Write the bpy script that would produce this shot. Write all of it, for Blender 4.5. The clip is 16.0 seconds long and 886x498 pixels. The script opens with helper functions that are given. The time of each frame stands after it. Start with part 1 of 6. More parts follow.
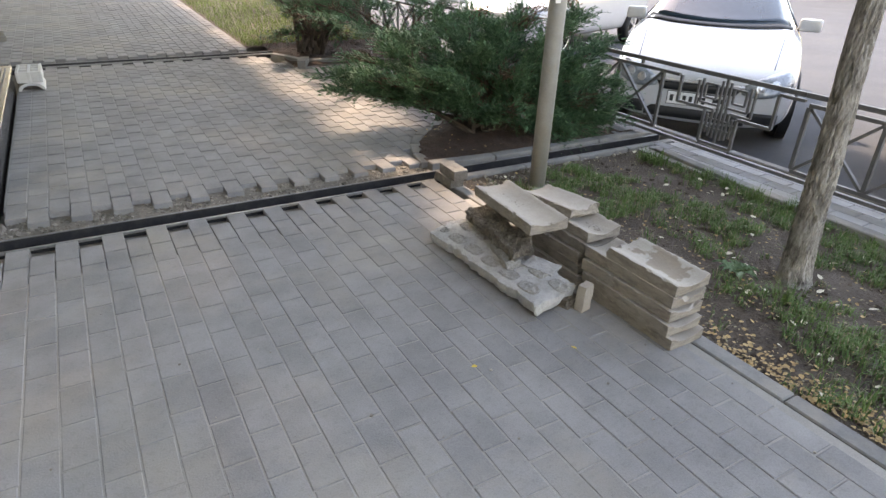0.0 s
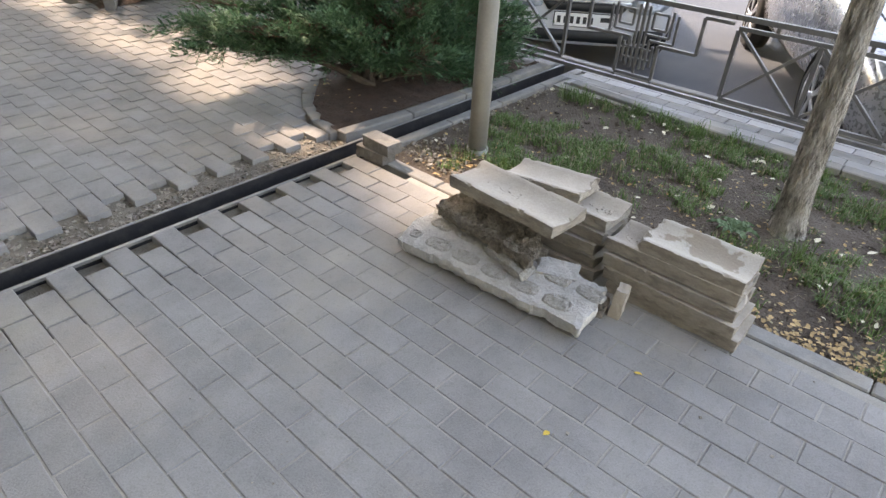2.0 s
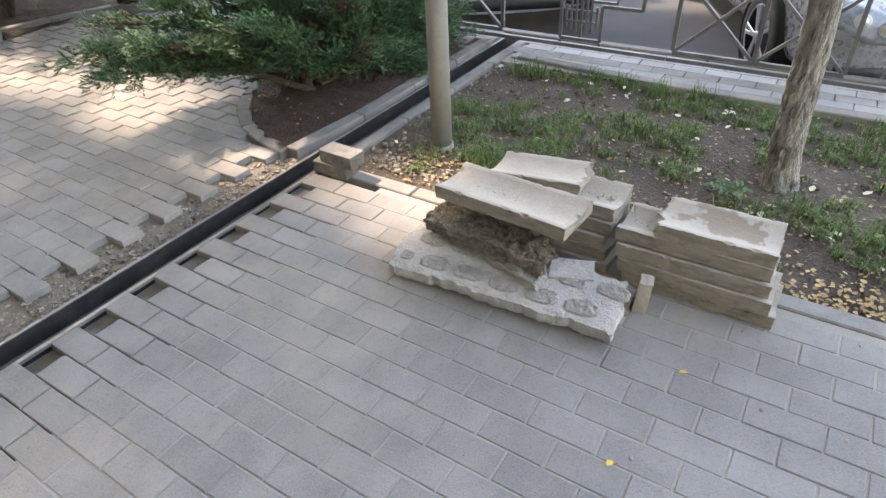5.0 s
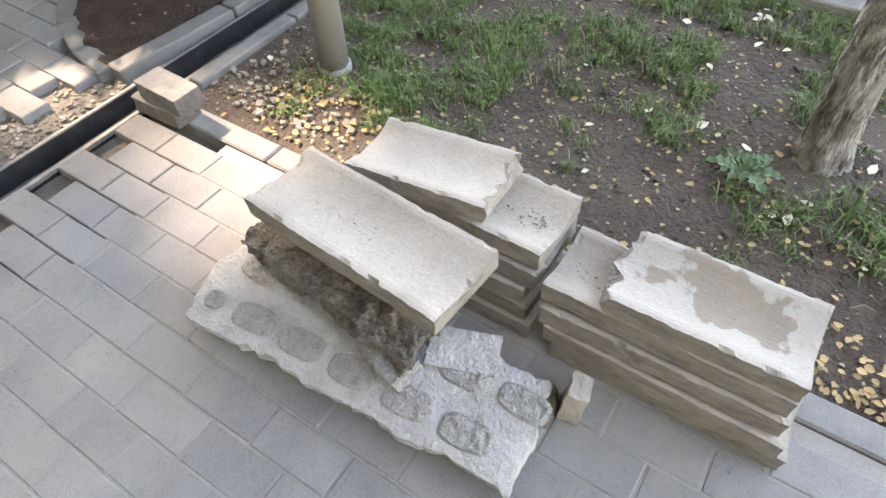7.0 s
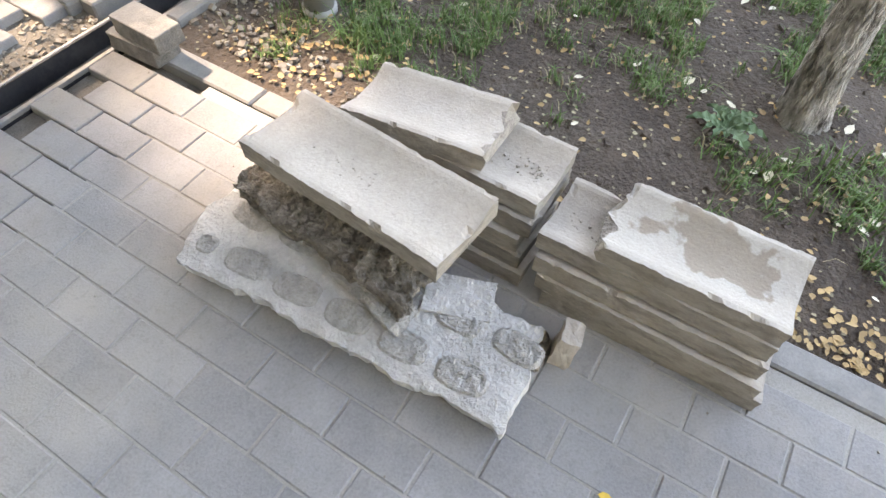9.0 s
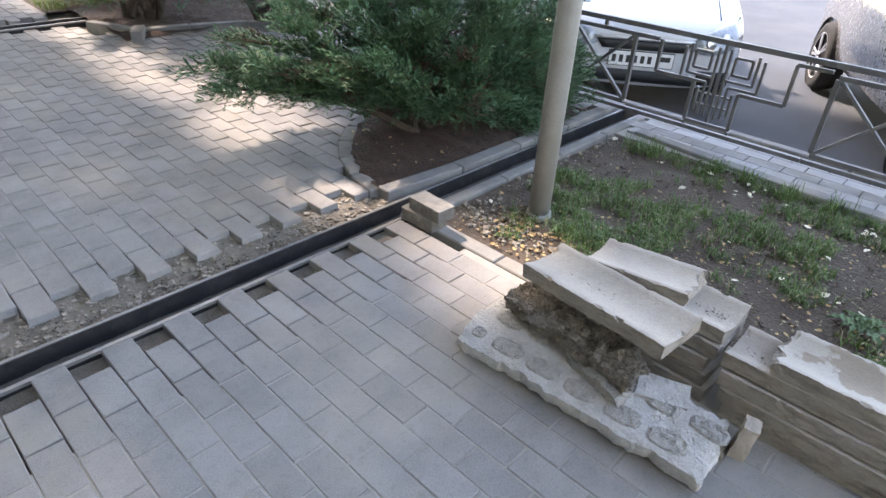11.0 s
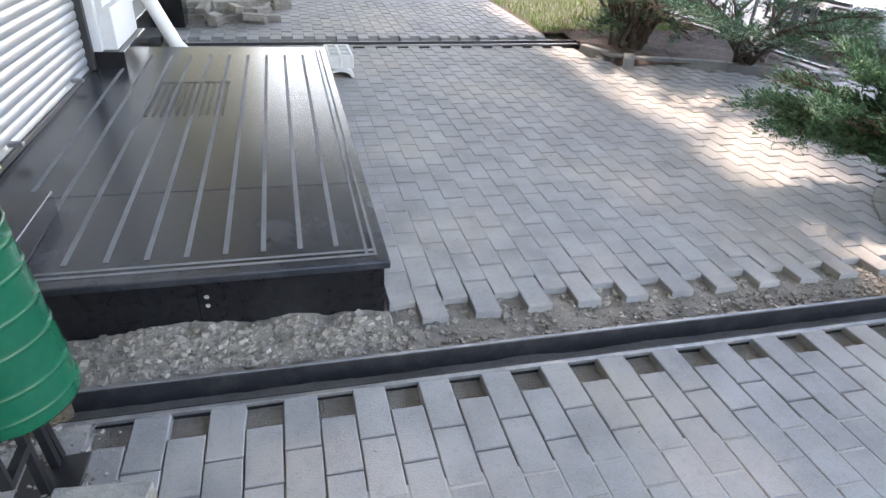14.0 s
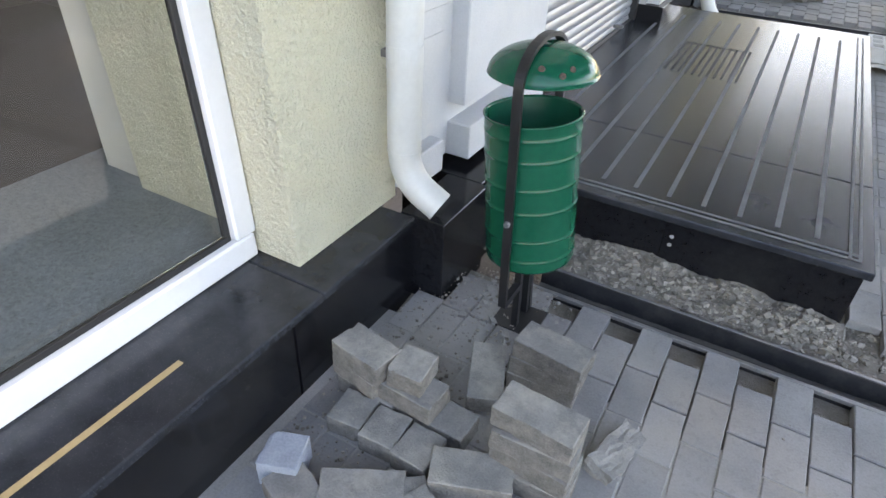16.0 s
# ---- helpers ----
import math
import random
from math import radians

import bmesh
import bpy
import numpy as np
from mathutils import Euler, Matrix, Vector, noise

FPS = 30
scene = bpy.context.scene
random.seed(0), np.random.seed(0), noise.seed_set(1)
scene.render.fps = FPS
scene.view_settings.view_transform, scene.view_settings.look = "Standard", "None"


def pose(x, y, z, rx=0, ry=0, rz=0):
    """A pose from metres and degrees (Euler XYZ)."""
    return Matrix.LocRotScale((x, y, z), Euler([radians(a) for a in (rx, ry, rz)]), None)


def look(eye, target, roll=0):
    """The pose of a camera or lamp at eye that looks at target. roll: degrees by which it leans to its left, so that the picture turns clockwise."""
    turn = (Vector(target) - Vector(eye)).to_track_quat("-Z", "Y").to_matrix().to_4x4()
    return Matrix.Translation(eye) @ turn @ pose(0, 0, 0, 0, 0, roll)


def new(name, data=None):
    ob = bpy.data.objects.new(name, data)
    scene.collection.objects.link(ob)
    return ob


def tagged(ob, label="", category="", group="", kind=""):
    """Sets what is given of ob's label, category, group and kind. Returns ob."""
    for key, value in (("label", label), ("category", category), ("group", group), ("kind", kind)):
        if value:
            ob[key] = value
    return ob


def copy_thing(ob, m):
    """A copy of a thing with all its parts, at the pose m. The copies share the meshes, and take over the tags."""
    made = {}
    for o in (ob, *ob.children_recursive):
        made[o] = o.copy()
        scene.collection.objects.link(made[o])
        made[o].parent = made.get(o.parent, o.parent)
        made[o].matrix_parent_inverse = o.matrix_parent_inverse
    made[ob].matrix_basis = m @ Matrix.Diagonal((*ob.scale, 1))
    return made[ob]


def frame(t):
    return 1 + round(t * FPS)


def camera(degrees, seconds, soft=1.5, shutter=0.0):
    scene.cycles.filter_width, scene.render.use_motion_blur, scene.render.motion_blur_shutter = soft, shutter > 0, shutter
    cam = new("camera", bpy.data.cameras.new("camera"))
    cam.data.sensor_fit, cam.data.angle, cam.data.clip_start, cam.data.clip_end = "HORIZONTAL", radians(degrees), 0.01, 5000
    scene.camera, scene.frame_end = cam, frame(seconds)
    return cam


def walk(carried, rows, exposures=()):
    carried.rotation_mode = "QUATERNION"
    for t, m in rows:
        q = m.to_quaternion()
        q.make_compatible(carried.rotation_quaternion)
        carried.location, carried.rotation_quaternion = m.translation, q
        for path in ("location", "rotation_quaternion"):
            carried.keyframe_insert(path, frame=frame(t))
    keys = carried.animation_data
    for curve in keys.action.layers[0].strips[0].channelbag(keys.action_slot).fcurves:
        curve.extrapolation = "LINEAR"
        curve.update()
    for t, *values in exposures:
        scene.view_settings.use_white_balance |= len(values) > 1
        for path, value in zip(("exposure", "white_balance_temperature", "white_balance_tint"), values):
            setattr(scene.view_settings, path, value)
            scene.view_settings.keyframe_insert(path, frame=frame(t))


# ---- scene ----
cam = camera(72.4, 16.0)
PATH = [
    (0, (0.209, 0.088, 1.423), (1.128, 1.611, 0.509), 2.3),
    (0.5, (0.199, 0.337, 1.426), (1.211, 1.728, 0.406), 3.7),
    (1, (0.248, 0.594, 1.408), (1.305, 1.912, 0.338), 4.3),
    (1.5, (0.197, 0.85, 1.415), (1.368, 2.046, 0.321), 5.0),
    (2, (0.155, 1.063, 1.428), (1.417, 2.136, 0.306), 3.0),
    (2.5, (0.202, 1.254, 1.428), (1.502, 2.25, 0.279), 1.4),
    (3, (0.119, 1.397, 1.444), (1.445, 2.332, 0.275), -0.3),
    (3.2, (0.046, 1.459, 1.45), (1.376, 2.382, 0.276), -0.6),
    (5.3, (0.372, 1.38, 1.398), (1.705, 2.287, 0.213), -3.4),
    (5.5, (0.49, 1.384, 1.383), (1.802, 2.294, 0.179), -3.9),
    (6, (0.828, 1.461, 1.347), (2.106, 2.35, 0.092), -4.2),
    (6.5, (1.138, 1.506, 1.288), (2.311, 2.36, -0.088), -4.3),
    (7, (1.306, 1.582, 1.229), (2.343, 2.322, -0.313), -2.9),
    (7.5, (1.366, 1.682, 1.185), (2.292, 2.309, -0.473), -1.6),
    (8, (1.434, 1.698, 1.187), (2.238, 2.276, -0.551), -3.1),
    (8.2, (1.423, 1.693, 1.18), (2.243, 2.267, -0.551), -2.3),
    (10.5, (0.643, 1.515, 1.387), (1.949, 2.414, 0.168), 3.8),
    (11, (0.419, 1.529, 1.397), (1.662, 2.679, 0.333), 3.1),
    (11.5, (0.19, 1.713, 1.376), (1.269, 3.092, 0.41), 2.6),
    (12, (-0.077, 1.794, 1.389), (0.867, 3.292, 0.459), 2.4),
    (12.5, (-0.318, 1.883, 1.378), (0.461, 3.471, 0.445), 3.1),
    (13, (-0.426, 2.003, 1.358), (0.14, 3.667, 0.403), 3.4),
    (13.5, (-0.508, 2.011, 1.343), (0.023, 3.673, 0.365), 4.0),
    (14, (-0.61, 1.955, 1.331), (-0.149, 3.617, 0.319), 3.5),
    (14.5, (-0.638, 1.913, 1.342), (-0.371, 3.589, 0.284), 3.2),
    (15, (-0.696, 1.84, 1.329), (-0.84, 3.503, 0.227), 3.6),
    (15.5, (-0.736, 1.765, 1.332), (-1.302, 3.311, 0.197), 3.9),
    (16, (-0.778, 1.709, 1.328), (-1.55, 3.153, 0.179), 2.9),
]
walk(cam, [(t, look(eye, target, roll)) for t, eye, target, roll in PATH], [(t, stops, 9300.0 if t < 9 else 8500.0 if t < 10.9 else 8000.0, 22.0) for t, stops in ((0.0, 2.86), (3.0, 3.32), (5.5, 3.42), (7.0, 3.68), (8.0, 3.66), (10.5, 3.35), (11.0, 3.22), (12.0, 3.28), (12.5, 3.45), (14.0, 3.6), (15.0, 3.26), (15.5, 3.18), (16.0, 3.16))])

# ---- world and sun ----
SUN_EL, SUN_AZ = 50.0, 84.0      # degrees above the horizon; degrees from +x towards +y
world = bpy.data.worlds.new("sky")
scene.world = world
world.use_nodes = True
wn = world.node_tree
sky = wn.nodes.new("ShaderNodeTexSky")
sky.sky_type, sky.sun_disc = "NISHITA", False
sky.sun_elevation, sky.sun_rotation = radians(SUN_EL), radians(90.0 - SUN_AZ)
sky.air_density, sky.dust_density = 1.3, 0.6
back = wn.nodes["Background"]
wn.links.new(sky.outputs[0], back.inputs[0])
back.inputs[1].default_value = 0.15
sun_way = Vector((math.cos(radians(SUN_EL)) * math.cos(radians(SUN_AZ)), math.cos(radians(SUN_EL)) * math.sin(radians(SUN_AZ)), math.sin(radians(SUN_EL))))
sun = new("sun", bpy.data.lights.new("sun", "SUN"))
sun.data.energy, sun.data.angle, sun.data.color = 1.3, radians(3.0), (1.0, 0.97, 0.925)
sun.matrix_world = look(sun_way * 30, (0, 0, 0))

# area lamp added inside the shop window, standing in for daylight that comes in
pane_light = new("window_daylight", bpy.data.lights.new("window_daylight", "AREA"))
pane_light.data.shape, pane_light.data.size, pane_light.data.size_y = "RECTANGLE", 4.6, 1.9
pane_light.data.energy, pane_light.data.color = 3.5, (0.86, 0.93, 1.0)
pane_light.matrix_world = look((-1.985, 0.2, 1.4), (-4.0, 0.2, 0.7))

# ---- materials ----
def blank(name):
    m = bpy.data.materials.new(name)
    m.use_nodes = True
    n = m.node_tree.nodes
    return m, n, m.node_tree.links, n["Principled BSDF"]


def surface(name, low, high, scale=6.0, fine=90.0, rough=0.85, bump=0.25, vary=0.0, island=0.0, stain=None, stain_scale=2.0, stain_amount=0.5,
            metal=0.0, relief=0.004, stretch=(1, 1, 1), coat=0.0, speck=None, speck_scale=300.0, speck_amount=0.2, spec=0.5):
    """A weathered surface: two tones mixed by a broad and a fine noise, stains, specks, and a fine relief."""
    m, n, l, p = blank(name)
    geo = n.new("ShaderNodeNewGeometry")
    mp = n.new("ShaderNodeMapping")
    mp.inputs["Scale"].default_value = stretch
    l.new(geo.outputs["Position"], mp.inputs[0])

    def noise_at(s, detail=4.0, r=0.6):
        t = n.new("ShaderNodeTexNoise")
        t.inputs["Scale"].default_value, t.inputs["Detail"].default_value, t.inputs["Roughness"].default_value = s, detail, r
        l.new(mp.outputs[0], t.inputs[0])
        return t.outputs[0]

    def mix(kind, fac, a, b):
        x = n.new("ShaderNodeMix")
        x.data_type, x.blend_type = "RGBA", kind
        for sock, v in ((x.inputs[0], fac), (x.inputs[6], a), (x.inputs[7], b)):
            if isinstance(v, (int, float)):
                sock.default_value = v
            elif isinstance(v, tuple):
                sock.default_value = (*v, 1.0)
            else:
                l.new(v, sock)
        return x.outputs[2]

    def ramp(v, a, b):
        r = n.new("ShaderNodeMapRange")
        r.inputs[1].default_value, r.inputs[2].default_value = a, b
        l.new(v, r.inputs[0])
        return r.outputs[0]

    def maths(op, a, b):
        x = n.new("ShaderNodeMath")
        x.operation = op
        for sock, v in zip(x.inputs, (a, b)):
            if isinstance(v, (int, float)):
                sock.default_value = v
            else:
                l.new(v, sock)
        return x.outputs[0]

    broad, grain = noise_at(scale), noise_at(fine, 3.0)
    fac = maths("ADD", maths("MULTIPLY", ramp(broad, 0.3, 0.7), 0.6), maths("MULTIPLY", ramp(grain, 0.3, 0.7), 0.4))
    col = mix("MIX", fac, low, high)
    if stain:
        col = mix("MIX", maths("MULTIPLY", ramp(noise_at(stain_scale, 6.0, 0.65), 0.48, 0.68), stain_amount), col, stain)
    if speck:
        col = mix("MIX", maths("MULTIPLY", ramp(noise_at(speck_scale, 1.0), 0.6, 0.66), speck_amount), col, speck)
    if vary or island:
        if vary:
            info = n.new("ShaderNodeObjectInfo")
            rnd = info.outputs["Random"]
        else:
            rnd = geo.outputs["Random Per Island"]
        k = maths("ADD", maths("MULTIPLY", rnd, 2 * max(vary, island)), 1 - max(vary, island))
        c = n.new("ShaderNodeCombineColor")
        for i in range(3):
            l.new(k, c.inputs[i])
        col = mix("MULTIPLY", 1.0, col, c.outputs[0])
    l.new(col, p.inputs["Base Color"])
    l.new(maths("ADD", maths("MULTIPLY", grain, 0.16), rough - 0.08), p.inputs["Roughness"])
    p.inputs["Metallic"].default_value = metal
    p.inputs["Specular IOR Level"].default_value = spec
    p.inputs["Coat Weight"].default_value = coat
    if bump:
        b = n.new("ShaderNodeBump")
        b.inputs["Strength"].default_value, b.inputs["Distance"].default_value = bump, relief
        l.new(maths("ADD", grain, maths("MULTIPLY", broad, 0.5)), b.inputs["Height"])
        l.new(b.outputs[0], p.inputs["Normal"])
    return m


def glass(name, tint=(0.9, 0.95, 0.95), rough=0.0):
    m, n, l, p = blank(name)
    p.inputs["Base Color"].default_value = (*tint, 1)
    p.inputs["Roughness"].default_value = rough
    p.inputs["Transmission Weight"].default_value = 1.0
    p.inputs["IOR"].default_value = 1.45
    return m


DUST = (0.34, 0.30, 0.25)
PAVER = surface("paver", (0.165, 0.160, 0.16), (0.29, 0.282, 0.278), 4, 160, 0.85, 0.5, vary=0.08, speck=(0.09, 0.085, 0.08), speck_scale=45, speck_amount=0.12, stain=DUST, stain_scale=0.9, stain_amount=0.7)
PAVER_REST = surface("paver_rest", (0.165, 0.160, 0.16), (0.29, 0.282, 0.278), 4, 160, 0.85, 0.5, island=0.08, speck=(0.09, 0.085, 0.08), speck_scale=45, speck_amount=0.12, stain=DUST, stain_scale=0.9, stain_amount=0.7)
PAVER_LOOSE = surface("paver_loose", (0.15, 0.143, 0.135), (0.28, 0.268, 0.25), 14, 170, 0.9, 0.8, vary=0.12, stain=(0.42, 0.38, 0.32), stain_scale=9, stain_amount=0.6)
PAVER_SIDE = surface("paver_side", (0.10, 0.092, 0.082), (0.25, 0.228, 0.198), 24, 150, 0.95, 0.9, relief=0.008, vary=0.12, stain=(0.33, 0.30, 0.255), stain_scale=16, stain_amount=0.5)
JOINT = surface("joint_sand", (0.19, 0.18, 0.165), (0.37, 0.35, 0.32), 2.5, 220, 0.95, 0.4)
JOINT_DARK = surface("dark_joint_sand", (0.17, 0.165, 0.156), (0.30, 0.29, 0.275), 3, 220, 0.95, 0.4)
SAND = surface("bedding_sand", (0.13, 0.113, 0.094), (0.25, 0.222, 0.184), 18, 160, 0.95, 0.8, relief=0.01)
RUBBLE = surface("rubble", (0.185, 0.162, 0.134), (0.34, 0.305, 0.258), 20, 140, 0.95, 0.6, island=0.4, stain=(0.10, 0.087, 0.073), stain_scale=13, stain_amount=0.6)
KERB = surface("kerb_concrete", (0.14, 0.138, 0.135), (0.24, 0.235, 0.225), 9, 150, 0.9, 0.4, vary=0.1, stain=DUST, stain_scale=3)
CHANNEL = surface("black_channel", (0.012, 0.012, 0.014), (0.03, 0.03, 0.033), 10, 120, 0.55, 0.15, stain=(0.12, 0.11, 0.10), stain_scale=14, stain_amount=0.2, spec=0.3)
SILT = surface("channel_silt", (0.05, 0.048, 0.046), (0.13, 0.124, 0.117), 6, 140, 0.95, 0.6)
RAIL = surface("steel_rail", (0.14, 0.14, 0.145), (0.26, 0.26, 0.26), 18, 150, 0.5, 0.15, metal=0.6, stain=DUST, stain_scale=10)
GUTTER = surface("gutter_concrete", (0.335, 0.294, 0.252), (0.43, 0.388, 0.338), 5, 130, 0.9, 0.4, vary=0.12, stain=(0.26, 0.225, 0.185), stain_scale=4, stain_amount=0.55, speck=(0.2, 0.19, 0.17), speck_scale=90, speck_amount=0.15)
# Side faces: brown dirt, with the sides' shade put into the same darker tone.
GUTTER_SIDE = surface("dirty_shaded_cast_side", (0.19, 0.165, 0.138), (0.35, 0.31, 0.265), 14, 120, 0.95, 0.7, relief=0.008, vary=0.1, stain=(0.12, 0.10, 0.082), stain_scale=12, stain_amount=0.7, stretch=(1, 1, 3))


def damp(name, dry_low, dry_high, wet):
    """Pale cast concrete with one sharp-edged damp patch along its far side, in the block's own measure."""
    m = surface(name, dry_low, dry_high, 5, 130, 0.88, 0.4)
    n, l = m.node_tree.nodes, m.node_tree.links
    p = n["Principled BSDF"]
    base = p.inputs["Base Color"].links[0].from_socket
    co = n.new("ShaderNodeTexCoord")
    mp = n.new("ShaderNodeMapping")
    mp.inputs["Location"].default_value = (-0.028 / 0.062, 0.02 / 0.155, 0.0)
    mp.inputs["Scale"].default_value = (1 / 0.062, 1 / 0.155, 0.0)
    l.new(co.outputs["Object"], mp.inputs[0])
    ball = n.new("ShaderNodeVectorMath")
    ball.operation = "LENGTH"
    l.new(mp.outputs[0], ball.inputs[0])
    t = n.new("ShaderNodeTexNoise")
    t.inputs["Scale"].default_value, t.inputs["Detail"].default_value = 17.0, 5.0
    l.new(co.outputs["Object"], t.inputs[0])
    edge = n.new("ShaderNodeMath")
    edge.operation, edge.inputs[1].default_value = "MULTIPLY_ADD", 2.6
    l.new(t.outputs[0], edge.inputs[0])
    l.new(ball.outputs["Value"], edge.inputs[2])
    r = n.new("ShaderNodeMapRange")
    r.inputs[1].default_value, r.inputs[2].default_value = 2.3, 2.18
    l.new(edge.outputs[0], r.inputs[0])
    mix = n.new("ShaderNodeMix")
    mix.data_type, mix.blend_type = "RGBA", "MULTIPLY"
    mix.inputs[7].default_value = (*wet, 1.0)
    l.new(r.outputs[0], mix.inputs[0])
    l.new(base, mix.inputs[6])
    l.new(mix.outputs[2], p.inputs["Base Color"])
    return m


WET = damp("damp_gutter_concrete", (0.335, 0.305, 0.268), (0.44, 0.41, 0.365), (0.66, 0.60, 0.54))
ROUGH = surface("rough_concrete", (0.36, 0.352, 0.335), (0.53, 0.52, 0.50), 16, 130, 0.95, 0.9, relief=0.008, stain=(0.27, 0.255, 0.23), stain_scale=14, stain_amount=0.5)
DARKROUGH = surface("broken_mortar", (0.09, 0.076, 0.062), (0.35, 0.308, 0.258), 38, 110, 0.95, 1.0, relief=0.03)
SOIL = surface("soil", (0.045, 0.032, 0.025), (0.11, 0.084, 0.064), 5, 60, 0.95, 1.0, relief=0.02, stain=(0.16, 0.137, 0.113), stain_scale=3, stain_amount=0.4)
BEDSOIL = surface("bed_soil", (0.03, 0.018, 0.013), (0.095, 0.056, 0.042), 12, 70, 0.95, 1.0, relief=0.03)
GRASS = surface("grass", (0.045, 0.105, 0.026), (0.12, 0.20, 0.055), 3, 30, 0.7, 0.0, island=0.3)
STRAW = surface("dry_grass", (0.20, 0.17, 0.10), (0.30, 0.26, 0.17), 3, 30, 0.8, 0.0, island=0.3)
FALLEN = surface("fallen_leaf", (0.28, 0.175, 0.075), (0.46, 0.32, 0.16), 8, 60, 0.8, 0.2, island=0.3)
PALE = surface("pale_fallen_leaf", (0.55, 0.50, 0.38), (0.7, 0.64, 0.5), 8, 60, 0.8, 0.2, island=0.2)
YELLOW_LEAF = surface("yellow_leaf", (0.62, 0.40, 0.06), (0.75, 0.52, 0.10), 20, 90, 0.7, 0.2)
# Brighter copy of the grass: sunlight on the verge put into its colour.
FARGRASS = surface("sunlight_toned_grass", (0.10, 0.20, 0.03), (0.2, 0.3, 0.06), 3, 30, 0.7, 0.0, island=0.3)
WEED = surface("weed_leaf", (0.07, 0.13, 0.06), (0.13, 0.21, 0.11), 30, 120, 0.6, 0.3)
NEEDLE = surface("juniper_needles", (0.016, 0.062, 0.032), (0.09, 0.195, 0.09), 5, 40, 0.65, 0.0, island=0.35)
NEEDLE_DRY = surface("dry_needles", (0.05, 0.034, 0.022), (0.13, 0.09, 0.055), 5, 40, 0.8, 0.0, island=0.3)
CANOPY = surface("tree_leaf", (0.04, 0.09, 0.025), (0.09, 0.16, 0.045), 3, 30, 0.6, 0.0, island=0.3)
BARK = surface("bark", (0.21, 0.192, 0.172), (0.54, 0.51, 0.47), 30, 120, 0.95, 1.0, relief=0.03, stretch=(1, 1, 0.28), stain=(0.045, 0.037, 0.03), stain_scale=34, stain_amount=0.95)
TWIG = surface("juniper_bark", (0.05, 0.038, 0.03), (0.12, 0.09, 0.07), 15, 90, 0.95, 0.8, relief=0.01)
POLE = surface("grey_pole_paint", (0.22, 0.22, 0.21), (0.31, 0.305, 0.29), 6, 80, 0.45, 0.1, stain=(0.2, 0.17, 0.14), stain_scale=9, stain_amount=0.3)
GRANITE = surface("black_granite", (0.006, 0.006, 0.007), (0.013, 0.013, 0.015), 40, 300, 0.16, 0.015, stain=(0.05, 0.049, 0.047), stain_scale=2.2, stain_amount=0.25, speck=(0.08, 0.08, 0.085), speck_scale=500, speck_amount=0.1, spec=0.3)
GRANITE_TOP = surface("granite_paving", (0.013, 0.015, 0.019), (0.024, 0.027, 0.033), 14, 300, 0.25, 0.015, stain=(0.085, 0.09, 0.10), stain_scale=2.5, stain_amount=0.4, speck=(0.12, 0.12, 0.13), speck_scale=500, speck_amount=0.06, spec=0.5)
STRIP = surface("anti_slip_strip", (0.085, 0.087, 0.09), (0.15, 0.152, 0.156), 9, 200, 0.7, 0.3)
STUCCO_Y = surface("cream_stucco", (0.66, 0.615, 0.455), (0.74, 0.70, 0.535), 3, 85, 0.9, 1.0, relief=0.03, stain=(0.66, 0.62, 0.42), stain_scale=4, stain_amount=0.25)
STUCCO_W = surface("white_stucco", (0.47, 0.475, 0.48), (0.56, 0.56, 0.565), 4, 110, 0.85, 0.4, stain=(0.6, 0.58, 0.54), stain_scale=6, stain_amount=0.3)
PIPE = surface("white_pipe_paint", (0.52, 0.52, 0.495), (0.60, 0.60, 0.575), 6, 60, 0.4, 0.1, stain=(0.5, 0.47, 0.42), stain_scale=9, stain_amount=0.3)
SHUTTER = surface("grey_shutter", (0.23, 0.24, 0.255), (0.29, 0.30, 0.318), 6, 60, 0.4, 0.05, metal=0.2)
PVC = surface("white_pvc", (0.64, 0.645, 0.655), (0.70, 0.70, 0.71), 5, 60, 0.35, 0.03, stain=(0.6, 0.58, 0.54), stain_scale=11, stain_amount=0.2)
GASKET = surface("black_gasket", (0.01, 0.01, 0.01), (0.02, 0.02, 0.02), 5, 60, 0.5, 0.0)
TERRAZZO = surface("grey_terrazzo", (0.12, 0.145, 0.165), (0.28, 0.31, 0.33), 90, 200, 0.5, 0.1, speck=(0.10, 0.11, 0.12), speck_scale=150, speck_amount=0.7)
PLASTER = surface("cream_plaster", (0.50, 0.475, 0.42), (0.60, 0.575, 0.51), 3, 60, 0.8, 0.1)
# Near-black walls, floor and ceiling: the room's dimness is put into the colour.
INSIDE = surface("interior_dimness_tone", (0.022, 0.018, 0.016), (0.042, 0.035, 0.029), 3, 60, 0.8, 0.1)
GREEN = surface("green_enamel", (0.0, 0.066, 0.036), (0.0, 0.09, 0.049), 5, 50, 0.17, 0.03, coat=0.0, spec=0.3)
BLACK = surface("black_enamel", (0.008, 0.008, 0.009), (0.018, 0.018, 0.019), 8, 90, 0.4, 0.1)
FENCE = surface("fence_paint", (0.075, 0.075, 0.08), (0.13, 0.13, 0.135), 7, 90, 0.5, 0.1, stain=(0.24, 0.23, 0.22), stain_scale=6, stain_amount=0.35)
ASPHALT = surface("asphalt", (0.040, 0.046, 0.056), (0.066, 0.074, 0.088), 1.2, 120, 0.9, 0.6, stain=(0.09, 0.093, 0.098), stain_scale=0.8, stain_amount=0.4)
SLAB_WALK = surface("pale_paver", (0.28, 0.28, 0.285), (0.38, 0.375, 0.37), 9, 150, 0.9, 0.3, vary=0.08, stain=DUST, stain_scale=3)
